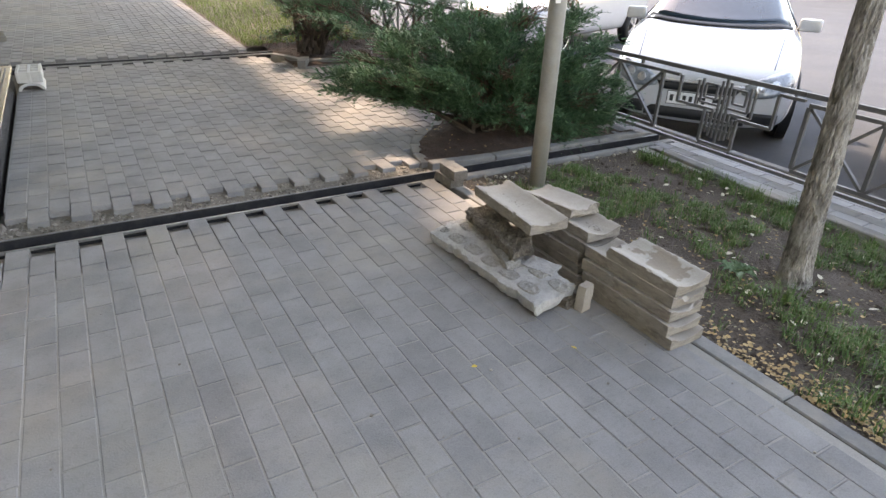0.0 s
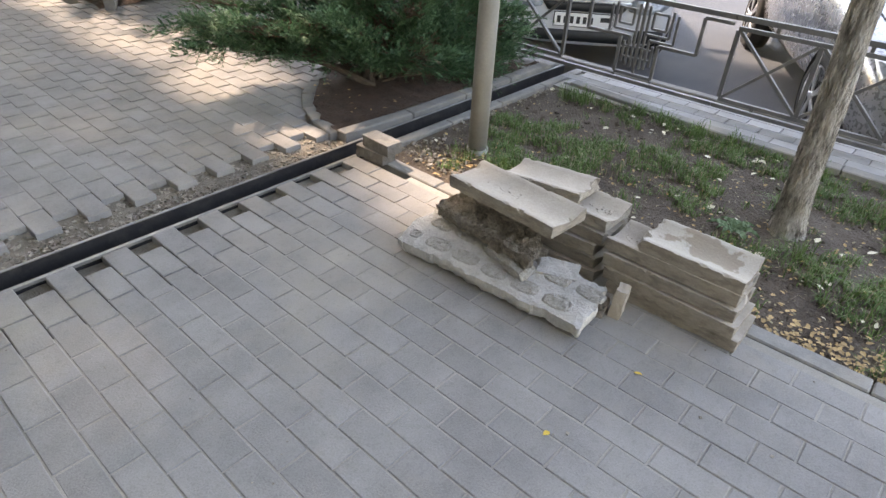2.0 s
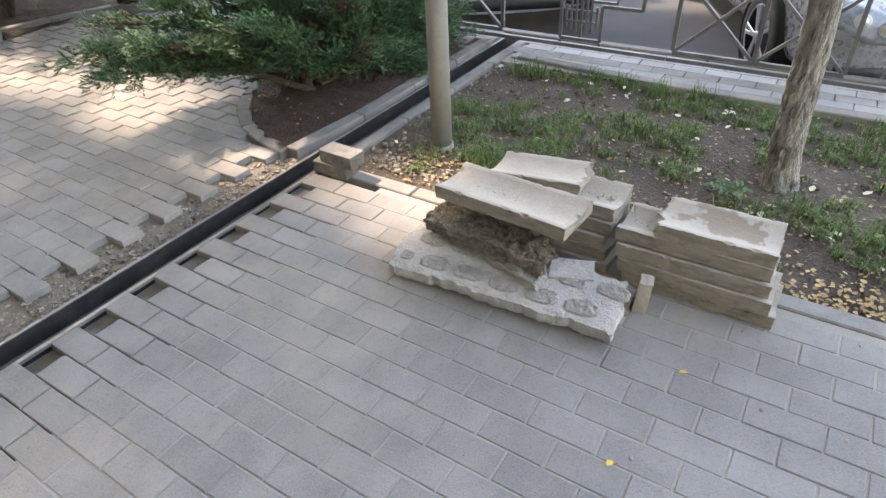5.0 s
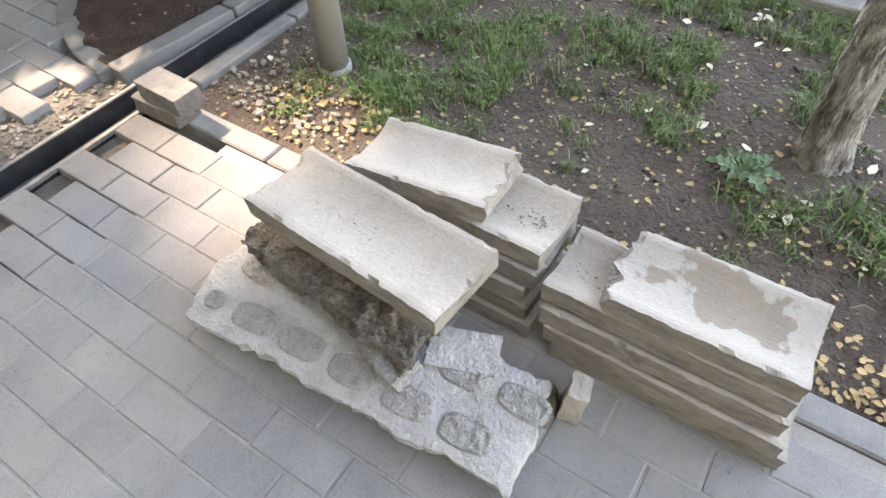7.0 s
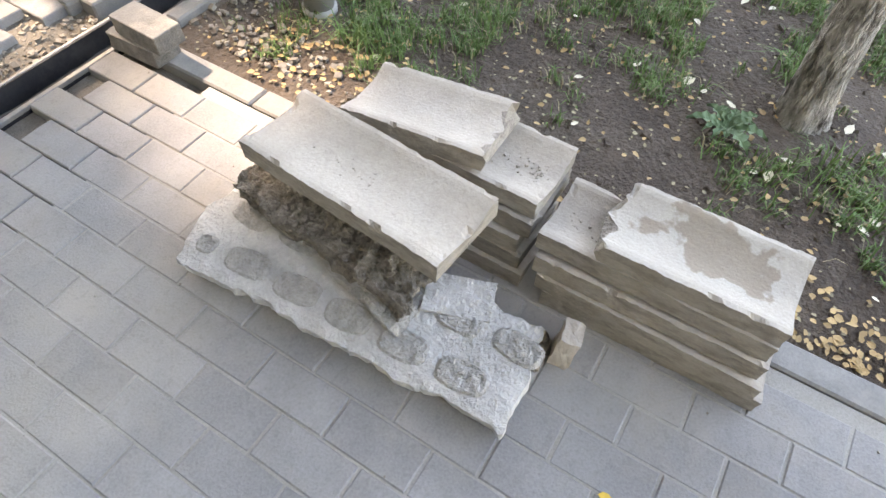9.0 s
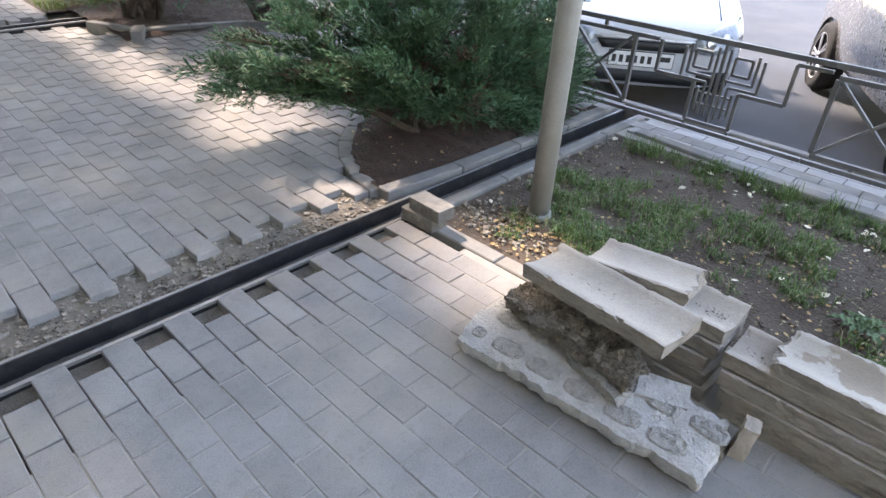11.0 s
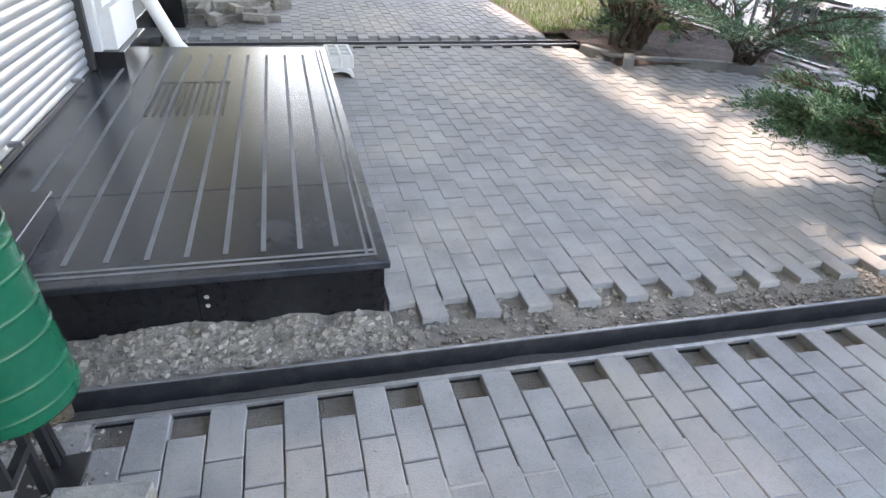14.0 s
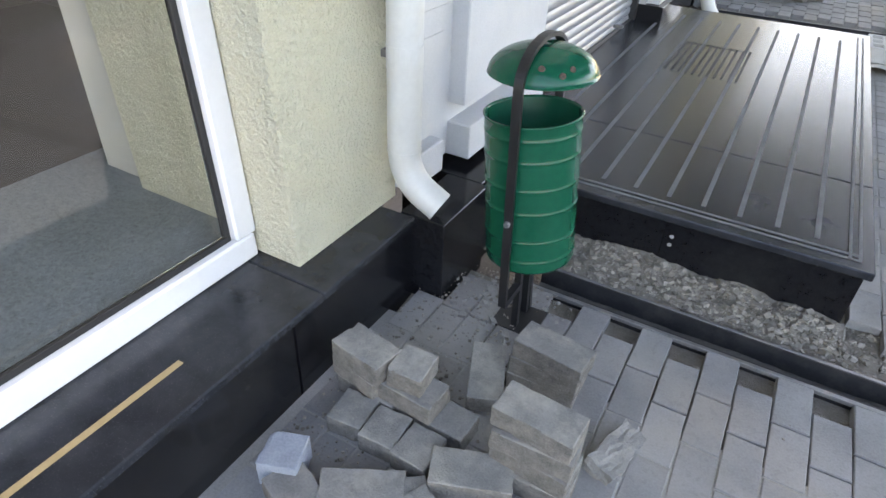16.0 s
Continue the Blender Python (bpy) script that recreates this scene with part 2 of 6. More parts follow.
WHITECAR = surface("white_car_paint", (0.50, 0.51, 0.525), (0.54, 0.545, 0.56), 2, 30, 0.25, 0.0, coat=1.0)
GREYCAR = surface("grey_car_paint", (0.26, 0.265, 0.28), (0.31, 0.315, 0.33), 2, 30, 0.28, 0.0, metal=0.5, coat=1.0)
SILVERCAR = surface("silver_car_paint", (0.5, 0.51, 0.52), (0.56, 0.57, 0.58), 2, 30, 0.28, 0.0, metal=0.5, coat=1.0)
CARGLASS = surface("car_glass", (0.02, 0.035, 0.05), (0.03, 0.05, 0.07), 1, 10, 0.1, 0.0, coat=0.4)
CARBLACK = surface("car_black_plastic", (0.012, 0.012, 0.013), (0.022, 0.022, 0.023), 20, 200, 0.55, 0.1)
TYRE = surface("tyre_rubber", (0.014, 0.014, 0.014), (0.03, 0.03, 0.03), 20, 200, 0.85, 0.3)
ALLOY = surface("alloy", (0.55, 0.55, 0.56), (0.65, 0.65, 0.66), 10, 90, 0.3, 0.0, metal=0.8)
LAMPGLASS = surface("headlamp_glass", (0.10, 0.12, 0.14), (0.36, 0.39, 0.42), 12, 40, 0.12, 0.0, coat=1.0)
PLATE = surface("number_plate", (0.72, 0.72, 0.70), (0.8, 0.8, 0.78), 9, 60, 0.5, 0.0)
DARKMARK = surface("dark_mark", (0.02, 0.02, 0.02), (0.03, 0.03, 0.03), 9, 60, 0.6, 0.0)
BRASS = surface("brass_strip", (0.33, 0.235, 0.11), (0.42, 0.31, 0.16), 20, 120, 0.6, 0.1)
CINDER = surface("cast_block", (0.48, 0.465, 0.44), (0.60, 0.585, 0.555), 14, 120, 0.95, 0.5)
BLUEBLOCK = surface("bluish_block", (0.22, 0.245, 0.285), (0.36, 0.385, 0.425), 20, 160, 0.9, 0.5)
GLASS = glass("window_glass")

# ---- builders ----
def part(name, bm, material, parent=None, label="", smooth=False):
    me = bpy.data.meshes.new(name)
    bm.to_mesh(me)
    bm.free()
    me.materials.append(material)
    if smooth:
        for f in me.polygons:
            f.use_smooth = True
    ob = new(name, me)
    ob.parent = parent
    if label:
        ob["label"] = label
    return ob


def from_lists(name, verts, faces, material, parent=None, smooth=False):
    me = bpy.data.meshes.new(name)
    me.from_pydata([tuple(v) for v in verts], [], faces)
    me.materials.append(material)
    me.update()
    if smooth:
        for f in me.polygons:
            f.use_smooth = True
    ob = new(name, me)
    ob.parent = parent
    return ob


def thing(name, label, category, m=None, group="", kind=""):
    ob = new(name)
    ob.empty_display_size = 0.1
    if m is not None:
        ob.matrix_world = m
    return tagged(ob, label, category, group, kind)


def box(x0, x1, y0, y1, z0, z1, bevel=0.0, bm=None, m=None, segments=1):
    out = bm or bmesh.new()
    t = bmesh.new()
    r = bmesh.ops.create_cube(t, size=1.0)
    bmesh.ops.transform(t, verts=t.verts, matrix=Matrix.Translation(((x0 + x1) / 2, (y0 + y1) / 2, (z0 + z1) / 2)) @ Matrix.Diagonal((x1 - x0, y1 - y0, z1 - z0, 1)))
    if bevel:
        bmesh.ops.bevel(t, geom=t.edges[:], offset=bevel, segments=segments, profile=0.7, affect="EDGES")
    if m is not None:
        bmesh.ops.transform(t, verts=t.verts, matrix=m)
    me = bpy.data.meshes.new("t")
    t.to_mesh(me)
    t.free()
    out.from_mesh(me)
    bpy.data.meshes.remove(me)
    return out


def tube(points, radii, sides=10, bm=None, caps=True):
    """A tapered tube along points."""
    bm = bm or bmesh.new()
    pts = [Vector(p) for p in points]
    rings = []
    up = Vector((0.03, 0.02, 1)) if abs((pts[-1] - pts[0]).normalized().z) < 0.9 else Vector((1, 0.02, 0.03))
    for i, p in enumerate(pts):
        d = (pts[min(i + 1, len(pts) - 1)] - pts[max(i - 1, 0)]).normalized()
        a = d.cross(up).normalized()
        b = d.cross(a)
        r = radii[i] if isinstance(radii, (list, tuple)) else radii
        rings.append([bm.verts.new(p + (a * math.cos(k * math.tau / sides) + b * math.sin(k * math.tau / sides)) * r) for k in range(sides)])
    for p, q in zip(rings, rings[1:]):
        for k in range(sides):
            bm.faces.new((p[k], p[(k + 1) % sides], q[(k + 1) % sides], q[k]))
    if caps:
        bm.faces.new(rings[0][::-1])
        bm.faces.new(rings[-1])
    bmesh.ops.recalc_face_normals(bm, faces=bm.faces[:])
    return bm


def lathe(profile, sides=32, bm=None):
    """A surface of revolution round z from (radius, height) pairs."""
    bm = bm or bmesh.new()
    rings = [[bm.verts.new((r * math.cos(k * math.tau / sides), r * math.sin(k * math.tau / sides), z)) for k in range(sides)] for r, z in profile]
    for p, q in zip(rings, rings[1:]):
        for k in range(sides):
            bm.faces.new((p[k], p[(k + 1) % sides], q[(k + 1) % sides], q[k]))
    return bm


def bar(p, q, w, d, bm=None, up=(0, 0, 1), bevel=0.0):
    """A square bar from p to q, w wide and d deep."""
    p, q = Vector(p), Vector(q)
    x = (q - p).normalized()
    u = Vector(up)
    y = u.cross(x).normalized()
    z = x.cross(y)
    m = Matrix((x, y, z)).transposed().to_4x4()
    m.translation = (p + q) / 2
    n = (q - p).length
    return box(-n / 2, n / 2, -d / 2, d / 2, -w / 2, w / 2, bevel, bm, m)


def chunk(rng, size, squash=0.7):
    """Corners and faces of a small broken lump."""
    v = [Vector((a, b, c)) for a in (-1, 1) for b in (-1, 1) for c in (-1, 1)]
    v = [Vector((p.x * rng.uniform(0.5, 1), p.y * rng.uniform(0.5, 1), p.z * rng.uniform(0.5, 1) * squash)) for p in v]
    r = Euler((rng.uniform(-0.4, 0.4), rng.uniform(-0.4, 0.4), rng.uniform(0, 6.3))).to_matrix()
    f = [(0, 1, 3, 2), (4, 6, 7, 5), (0, 4, 5, 1), (2, 3, 7, 6), (0, 2, 6, 4), (1, 5, 7, 3)]
    return [r @ p * size * 0.5 for p in v], f


SLOPE = 0.02
def rise(y):
    """The height of the paving: level, then climbing gently past the first channel."""
    return max(0.0, SLOPE * (y - 3.6))


def roughen(bm, amount, scale, seed=0.0, keep=None):
    for v in bm.verts:
        if keep and keep(v.co):
            continue
        n = noise.noise_vector(v.co * scale + Vector((seed, seed * 1.7, 0)))
        v.co += n * amount
    return bm


def sheet(x0, x1, y0, y1, step, height, bm=None):
    """A ground sheet with height(x, y) and thickness."""
    bm = bm or bmesh.new()
    nx, ny = max(1, round((x1 - x0) / step)), max(1, round((y1 - y0) / step))
    g = [[bm.verts.new((x0 + (x1 - x0) * i / nx, y0 + (y1 - y0) * j / ny, height(x0 + (x1 - x0) * i / nx, y0 + (y1 - y0) * j / ny))) for j in range(ny + 1)] for i in range(nx + 1)]
    for i in range(nx):
        for j in range(ny):
            bm.faces.new((g[i][j], g[i + 1][j], g[i + 1][j + 1], g[i][j + 1]))
    return bm

# ---- ground, road, beds ----
WALL_X, KERB_X = -1.65, 2.13
part("road", sheet(4.42, 60, -60, 90, 2.5, lambda x, y: -0.3 + 0.01 * max(0.0, y - 6)), ASPHALT)
tagged(bpy.data.objects["road"], "grey worn asphalt road beyond the fence", "road", kind="structure")
part("ground", sheet(-400, 400, -400, 400, 40, lambda x, y: -0.7), SOIL)
tagged(bpy.data.objects["ground"], "wide bare ground under the street", "ground", kind="structure")
part("paving_bed", sheet(-1.9, 2.2, -1.6, 3.36, 0.12, lambda x, y: (-0.034 if y > 3.1 else -0.052) + 0.008 * noise.noise(Vector((x * 9, y * 9, 0)))), SAND)
tagged(bpy.data.objects["paving_bed"], "grey sand bedding under the paving blocks", "ground", kind="structure")
part("paving_bed", sheet(-1.9, 4.4, 3.505, 30, 0.08, lambda x, y: rise(y) - (0.030 if y < 3.95 else 0.056) + 0.011 * noise.noise(Vector((x * 11, y * 11, 3))) + 0.006 * noise.noise(Vector((x * 31, y * 31, 5))) if y < 9 else rise(y) - 0.05), SAND)
tagged(bpy.data.objects["paving_bed.001"], "grey sand and rubble bedding under the paving", "ground", kind="structure")


def lawn_height(x, y):
    return -0.015 + 0.02 * noise.noise(Vector((x * 1.6, y * 1.6, 5))) + 0.012 * noise.noise(Vector((x * 7, y * 7, 2)))


part("lawn", sheet(2.2, 4.0, -3.0, 3.28, 0.06, lawn_height), SOIL, smooth=True)
tagged(bpy.data.objects["lawn"], "strip of dark soil with patchy grass", "ground", kind="structure")
part("far_lawn", sheet(2.1, 4.4, 8.3, 40, 0.3, lambda x, y: rise(y) - 0.01 + 0.03 * noise.noise(Vector((x * 2, y * 2, 5)))), SOIL, smooth=True)
tagged(bpy.data.objects["far_lawn"], "sunlit grass verge beside the footway", "ground", kind="structure")

# ---- drainage channels ----
def channel(name, y0, x0, x1, z0, lean, label):
    """A black steel channel across the footway: two upright flanges with angle edges and a floor."""
    m = pose(0, y0, z0, 0, 0, lean)
    t = tagged(new(name), label, "drain channel", kind="structure")
    t.matrix_world = m
    bm = box(x0, x1, 0.0, 0.006, -0.10, 0.0)
    part("near_flange", bm, CHANNEL, t)
    part("far_flange", box(x0, x1, 0.112, 0.118, -0.10, 0.004), CHANNEL, t)
    part("channel_floor", box(x0, x1, 0.0065, 0.1115, -0.10, -0.092), CHANNEL, t)
    part("silt", sheet(x0, x1, 0.007, 0.111, 0.02, lambda x, y: -0.068 + 0.012 * noise.noise(Vector((x * 4, y * 9, z0 * 9))) + 0.004 * noise.noise(Vector((x * 30, y * 30, 2)))), SILT, t, "dusty grey silt on the channel floor")
    part("near_edge", box(x0, x1, -0.018, -0.0005, -0.012, 0.003, 0.0015), RAIL, t, "dusty steel edge strip")
    part("far_edge", box(x0, x1, 0.1185, 0.131, -0.01, 0.006, 0.0015), RAIL, t, "dusty steel edge strip")
    return t


channel("drain_channel_1", 3.366, -1.3, 4.35, 0.0, 0.0, "open black steel drain channel across the paving")
channel("drain_channel_2", 7.72, -1.5, 2.35, rise(7.8), 2.5, "second open black drain channel across the paving")

# ---- paving blocks ----
def brick_lists(w, l, h, c=0.0032):
    """A paving block with a chamfered top, centred in x and y, top at z = 0."""
    a, b = w / 2, l / 2
    v = [(-a, -b, -h), (a, -b, -h), (a, b, -h), (-a, b, -h), (-a, -b, -c), (a, -b, -c), (a, b, -c), (-a, b, -c),
         (-a + c, -b + c, 0), (a - c, -b + c, 0), (a - c, b - c, 0), (-a + c, b - c, 0)]
    f = [(0, 1, 5, 4), (1, 2, 6, 5), (2, 3, 7, 6), (3, 0, 4, 7), (4, 5, 9, 8), (5, 6, 10, 9), (6, 7, 11, 10), (7, 4, 8, 11), (8, 9, 10, 11)]
    return v, f


def brick_mesh(w, l, h, material, c=0.0032):
    me = bpy.data.meshes.new("brick")
    v, f = brick_lists(w, l, h, c)
    me.from_pydata(v, [], f)
    me.materials.append(material)
    return me


PITCH, RUN = 0.103, 0.206
FULL, HALF = brick_mesh(0.0992, 0.1995, 0.06, PAVER), brick_mesh(0.0992, 0.098, 0.06, PAVER)


def paving(name, label, spots, is_part):
    """spots: (x, y, z, length, turn, sink). Those for which is_part holds become blocks of their own, the rest one mesh."""
    rng = random.Random(5)
    top = tagged(new(name), label, "paving", kind="structure")
    vs, fs, count = [], [], 0
    for x, y, z, length in spots:
        loc = Vector((x, y, z + rng.uniform(-0.001, 0.0015)))
        e = Euler((radians(rng.uniform(-0.5, 0.5)), radians(rng.uniform(-0.6, 0.6)), radians(rng.uniform(-0.8, 0.8))))
        if is_part(x, y) and count < 300 and length in (0.2, 0.0985):
            ob = new("brick", FULL if length == 0.2 else HALF)
            ob.parent, ob.location, ob.rotation_euler = top, loc, e
            count += 1
        else:
            v, f = brick_lists(0.0992, length - 0.0005, 0.06)
            k, r = len(vs), e.to_matrix()
            vs += [r @ Vector(p) + loc for p in v]
            fs += [tuple(i + k for i in q) for q in f]
    if vs:
        ob = from_lists("bricks", vs, fs, PAVER_REST, top)
        ob["kind"] = "stuff"
    return top


def column(x, y0, y1, z_of, half_first, upward=True):
    """A column of blocks from the free end y0 to y1."""
    out, y, s = [], y0, 1 if y1 > y0 else -1
    first = half_first
    while (y1 - y) * s > 0.02:
        n = 0.0985 if first else 0.2
        first = False
        if (y1 - y) * s < n:
            n = round((y1 - y) * s - 0.004, 4)
        out.append((x, y + s * n / 2, z_of(y + s * n / 2), n))
        y += s * (n + 0.005)
    return out


spots = []
k0 = -13
for k in range(k0, 24):
    x = -0.28 + 0.0515 + PITCH * k
    if x < WALL_X + 0.04 or x > KERB_X - 0.03:
        continue
    hole = k % 2 == 1
    end = 3.252 if hole else 3.355
    if hole and x > 1.95:
        end = 3.30
    if x < -1.28:
        end = 3.12 if x < -1.5 else 3.30
    spots += column(x, end, -1.5, lambda y: 0.0, False)
paving("paving_near", "grey concrete block paving with sandy joints", spots, lambda x, y: y > 1.75)
part("paving_joint", sheet(WALL_X, KERB_X, -1.5, 2.98, 0.1, lambda x, y: -0.0027 + 0.0006 * noise.noise(Vector((x * 3, y * 3, 0)))), JOINT)
tagged(bpy.data.objects["paving_joint"], "sandy joint filling between the paving blocks", "paving", kind="structure")


def bed_edge(y):
    """Where the far paving ends against the juniper bed, in x."""
    if y < 4.55:
        u = (y - 3.6) / 0.95
        return 2.16 + 0.62 * u ** 2.6 + 0.12 * u
    return 4.35


spots = []
for k in range(46):
    x = -0.31 + 0.008 + 0.0515 + PITCH * k
    tooth = k % 2 == 1
    y0 = 3.668 if tooth else 3.771
    if k < 2:
        # two columns of half blocks beside the granite step
        y = y0
        while y < 7.55:
            n = 0.2 if y < 4.5 else 0.0985
            spots.append((x, y + n / 2, rise(y), n))
            y += n + 0.005
        continue
    col = column(x, y0, 7.62 if k % 2 else 7.70, rise, False)
    for c in col:
        if c[0] + 0.05 > bed_edge(c[1]) and c[1] < 4.62:
            continue
        far = 7.75 if c[0] < 2.2 else 7.3 - 0.55 * (c[0] - 2.3)
        if c[1] > far:
            continue
        spots.append(c)
paving("paving_middle", "grey concrete block paving between the two channels", spots, lambda x, y: y < 5.2)
part("paving_joint", sheet(-0.31, 2.1, 3.885, 7.55, 0.2, lambda x, y: rise(y) - 0.0029), JOINT_DARK)
tagged(bpy.data.objects["paving_joint.001"], "sandy joint filling between the paving blocks", "paving", kind="structure")
part("paving_joint", sheet(2.1, 4.3, 4.66, 6.4, 0.2, lambda x, y: rise(y) - 0.0029), JOINT_DARK)
tagged(bpy.data.objects["paving_joint.002"], "sandy joint filling beside the juniper bed", "paving", kind="structure")
spots = []
for k in range(36):
    x = -1.6 + PITCH * k
    spots += column(x, (7.98 if k % 2 else 8.08) + 0.044 * x, 17.0, rise, False)
paving("paving_far", "grey concrete block paving beyond the second channel", spots, lambda x, y: y < 8.9)
part("paving_joint", sheet(-1.7, 2.1, 8.2, 45, 0.5, lambda x, y: rise(y) - 0.0055), JOINT_DARK)
tagged(bpy.data.objects["paving_joint.003"], "grey paving running on into the distance", "paving", kind="structure")

# ---- kerbs ----
def kerb_run(name, label, pts, width, z0, z1, group=""):
    top = tagged(new(name), label, "kerb", kind="structure")
    for (xa, ya), (xb, yb) in zip(pts, pts[1:]):
        d = Vector((xb - xa, yb - ya, 0))
        m = pose((xa + xb) / 2, (ya + yb) / 2, rise((ya + yb) / 2), 0, 0, math.degrees(math.atan2(d.y, d.x)))
        n = d.length - 0.006
        ob = part("kerbstone", box(-n / 2, n / 2, -width / 2, width / 2, z0, z1, 0.006), KERB, top)
        ob.matrix_world = m
    return top


kerb_run("kerb_1", "low concrete kerb between paving and soil strip", [(2.175, -1.5 + 0.48 * i) for i in range(11)], 0.08, -0.12, 0.004)
kerb_run("kerb_2", "concrete edging along the drain channel", [(2.3 + 0.5 * i, 3.318) for i in range(5)], 0.06, -0.12, 0.012)
kerb_run("kerb_3", "concrete kerb of the juniper bed along the channel", [(2.19, 3.60), (2.7, 3.56), (3.2, 3.56), (3.7, 3.56), (4.2, 3.56)], 0.085, -0.1, 0.03)
arc = [(2.19, 3.64), (2.23, 3.85), (2.31, 4.05), (2.44, 4.23), (2.62, 4.38), (2.82, 4.48), (3.06, 4.55), (3.4, 4.6), (3.9, 4.62), (4.3, 4.62)]
kerb_run("kerb_4", "curved concrete kerb round the juniper bed", arc, 0.08, -0.1, 0.012)
kerb_run("kerb_5", "pale kerb between the soil strip and the fence walk", [(4.02 - 0.06 * i, 3.2 - 0.6 * i) if i < 2 else (3.92, 3.2 - 0.6 * i) for i in range(11)], 0.08, -0.12, 0.02)
kerb_run("kerb_6", "kerb round the far shrub bed", [(2.25, 7.6), (2.45, 7.12), (2.9, 7.05), (3.4, 6.9), (3.85, 6.6), (4.3, 6.5)], 0.08, -0.1, 0.05)
part("bed_soil", sheet(2.2, 4.3, 3.6, 4.62, 0.05, lambda x, y: (0.015 if x + 0.0 > bed_edge(min(y, 4.54)) + 0.02 else -0.07) + 0.05 * math.exp(-((x - 3.1) ** 2 + (y - 4.1) ** 2) / 0.3) + 0.02 * noise.noise(Vector((x * 9, y * 9, 1)))), BEDSOIL)
tagged(bpy.data.objects["bed_soil"], "reddish brown mulch in the juniper bed", "ground", kind="structure")
part("bed_soil", sheet(2.3, 4.4, 6.95, 9.0, 0.1, lambda x, y: rise(y) + 0.02 + 0.03 * noise.noise(Vector((x * 5, y * 5, 1)))), BEDSOIL)
tagged(bpy.data.objects["bed_soil.001"], "brown soil of the far shrub bed", "ground", kind="structure")

# ---- walk under the fence ----
top = tagged(new("fence_walk"), "narrow walk of pale small pavers under the fence", "pavement", kind="structure")
pale = brick_mesh(0.0985, 0.2, 0.06, SLAB_WALK)
for i in range(4):
    for j in range(34):
        ob = new("brick", pale)
        ob.parent, ob.location = top, (4.03 + 0.103 * i, 3.15 - 0.205 * j + 0.1 * (i % 2), 0.012)
part("walk_bed", box(3.9, 4.42, -4.0, 3.3, -0.14, -0.004), JOINT, top)
part("road_kerb", box(4.425, 4.5, -4.0, 9.0, -0.34, 0.03, 0.008), KERB, top)
part("crossing", box(3.98, 4.42, 3.52, 4.4, -0.1, 0.02), KERB, top)

# ---- granite step ----
step = tagged(new("granite_step"), "black polished granite platform step before the roller shutter", "step", kind="structure")
PX0, PX1, PY0, PY1, PZ0, PZ1 = -1.95, -0.325, 3.735, 6.78, 0.225, 0.275
def slab_top(x0, x1, y0, y1, material, name, lift=0.0, thick=0.03, bevel=0.004):
    bm = box(x0, x1, y0, y1, -thick, 0, bevel)
    for v in bm.verts:
        v.co.z += PZ0 + (PZ1 - PZ0) * (v.co.y - PY0) / (PY1 - PY0) + lift
    return part(name, bm, material, step)


cuts_y, cuts_x = [PY0 - 0.02, 4.36, PY1], [PX0, PX1 + 0.02]
for a, b in zip(cuts_y, cuts_y[1:]):
    for c, d in zip(cuts_x, cuts_x[1:]):
        slab_top(c + 0.001, d - 0.001, a + 0.001, b - 0.001, GRANITE_TOP, "slab")
part("front_panel", box(PX0, -0.95, PY0, PY0 + 0.02, -0.06, PZ0 - 0.031, 0.001), GRANITE, step)
part("front_panel", box(-0.948, PX1, PY0, PY0 + 0.02, -0.06, PZ0 - 0.031, 0.001), GRANITE, step)
bm = box(PX1 - 0.02, PX1, PY0 + 0.021, PY1, -0.06, PZ0 - 0.031, 0.0)
for v in bm.verts:
    if v.co.z > 0:
        v.co.z += (PZ1 - PZ0) * (v.co.y - PY0) / (PY1 - PY0)
part("side_panel", bm, GRANITE, step)
part("core", box(PX0, PX1 - 0.021, PY0 + 0.021, PY1, -0.06, PZ0 - 0.032), GRANITE, step)
for i in range(10):
    x = -1.615 + 0.125 * i
    slab_top(x, x + 0.018, PY0 + 0.11, PY1 - 0.25, STRIP, "grip_strip", 0.0025, 0.002, 0)
slab_top(PX0 + 0.5, PX1 - 0.03, PY0 + 0.03, PY0 + 0.042, STRIP, "grip_strip", 0.0025, 0.002, 0)
slab_top(PX0 + 0.5, PX1 - 0.03, PY0 + 0.06, PY0 + 0.072, STRIP, "grip_strip", 0.0025, 0.002, 0)
slab_top(PX1 - 0.03, PX1 - 0.02, PY0 + 0.03, PY1 - 0.1, STRIP, "grip_strip", 0.0025, 0.002, 0)
slab_top(PX1 - 0.06, PX1 - 0.05, PY0 + 0.03, PY1 - 0.1, STRIP, "grip_strip", 0.0025, 0.002, 0)
for i in range(11):
    x = -1.34 + 0.038 * i
    slab_top(x, x + 0.012, 5.28, 5.88, DARKMARK, "grate_slot", 0.0035, 0.002, 0)
slab_top(-1.345, -0.94, 5.88, 5.888, DARKMARK, "grate_slot", 0.0035, 0.002, 0)
for dz in (0.0, 0.035):
    bm = lathe([(0.001, 0.0), (0.005, 0.0), (0.006, 0.003), (0.008, 0.0035)], 12)
    bmesh.ops.transform(bm, verts=bm.verts, matrix=pose(-0.92, PY0 - 0.0005, 0.10 + dz, 90))
    part("screw_cap", bm, SLAB_WALK, step)

# ---- building ----
def wall(name, label, pieces, material):
    bm = bmesh.new()
    for p in pieces:
        box(*p, 0.004, bm)
    return tagged(part(name, bm, material), label, "wall", kind="structure")


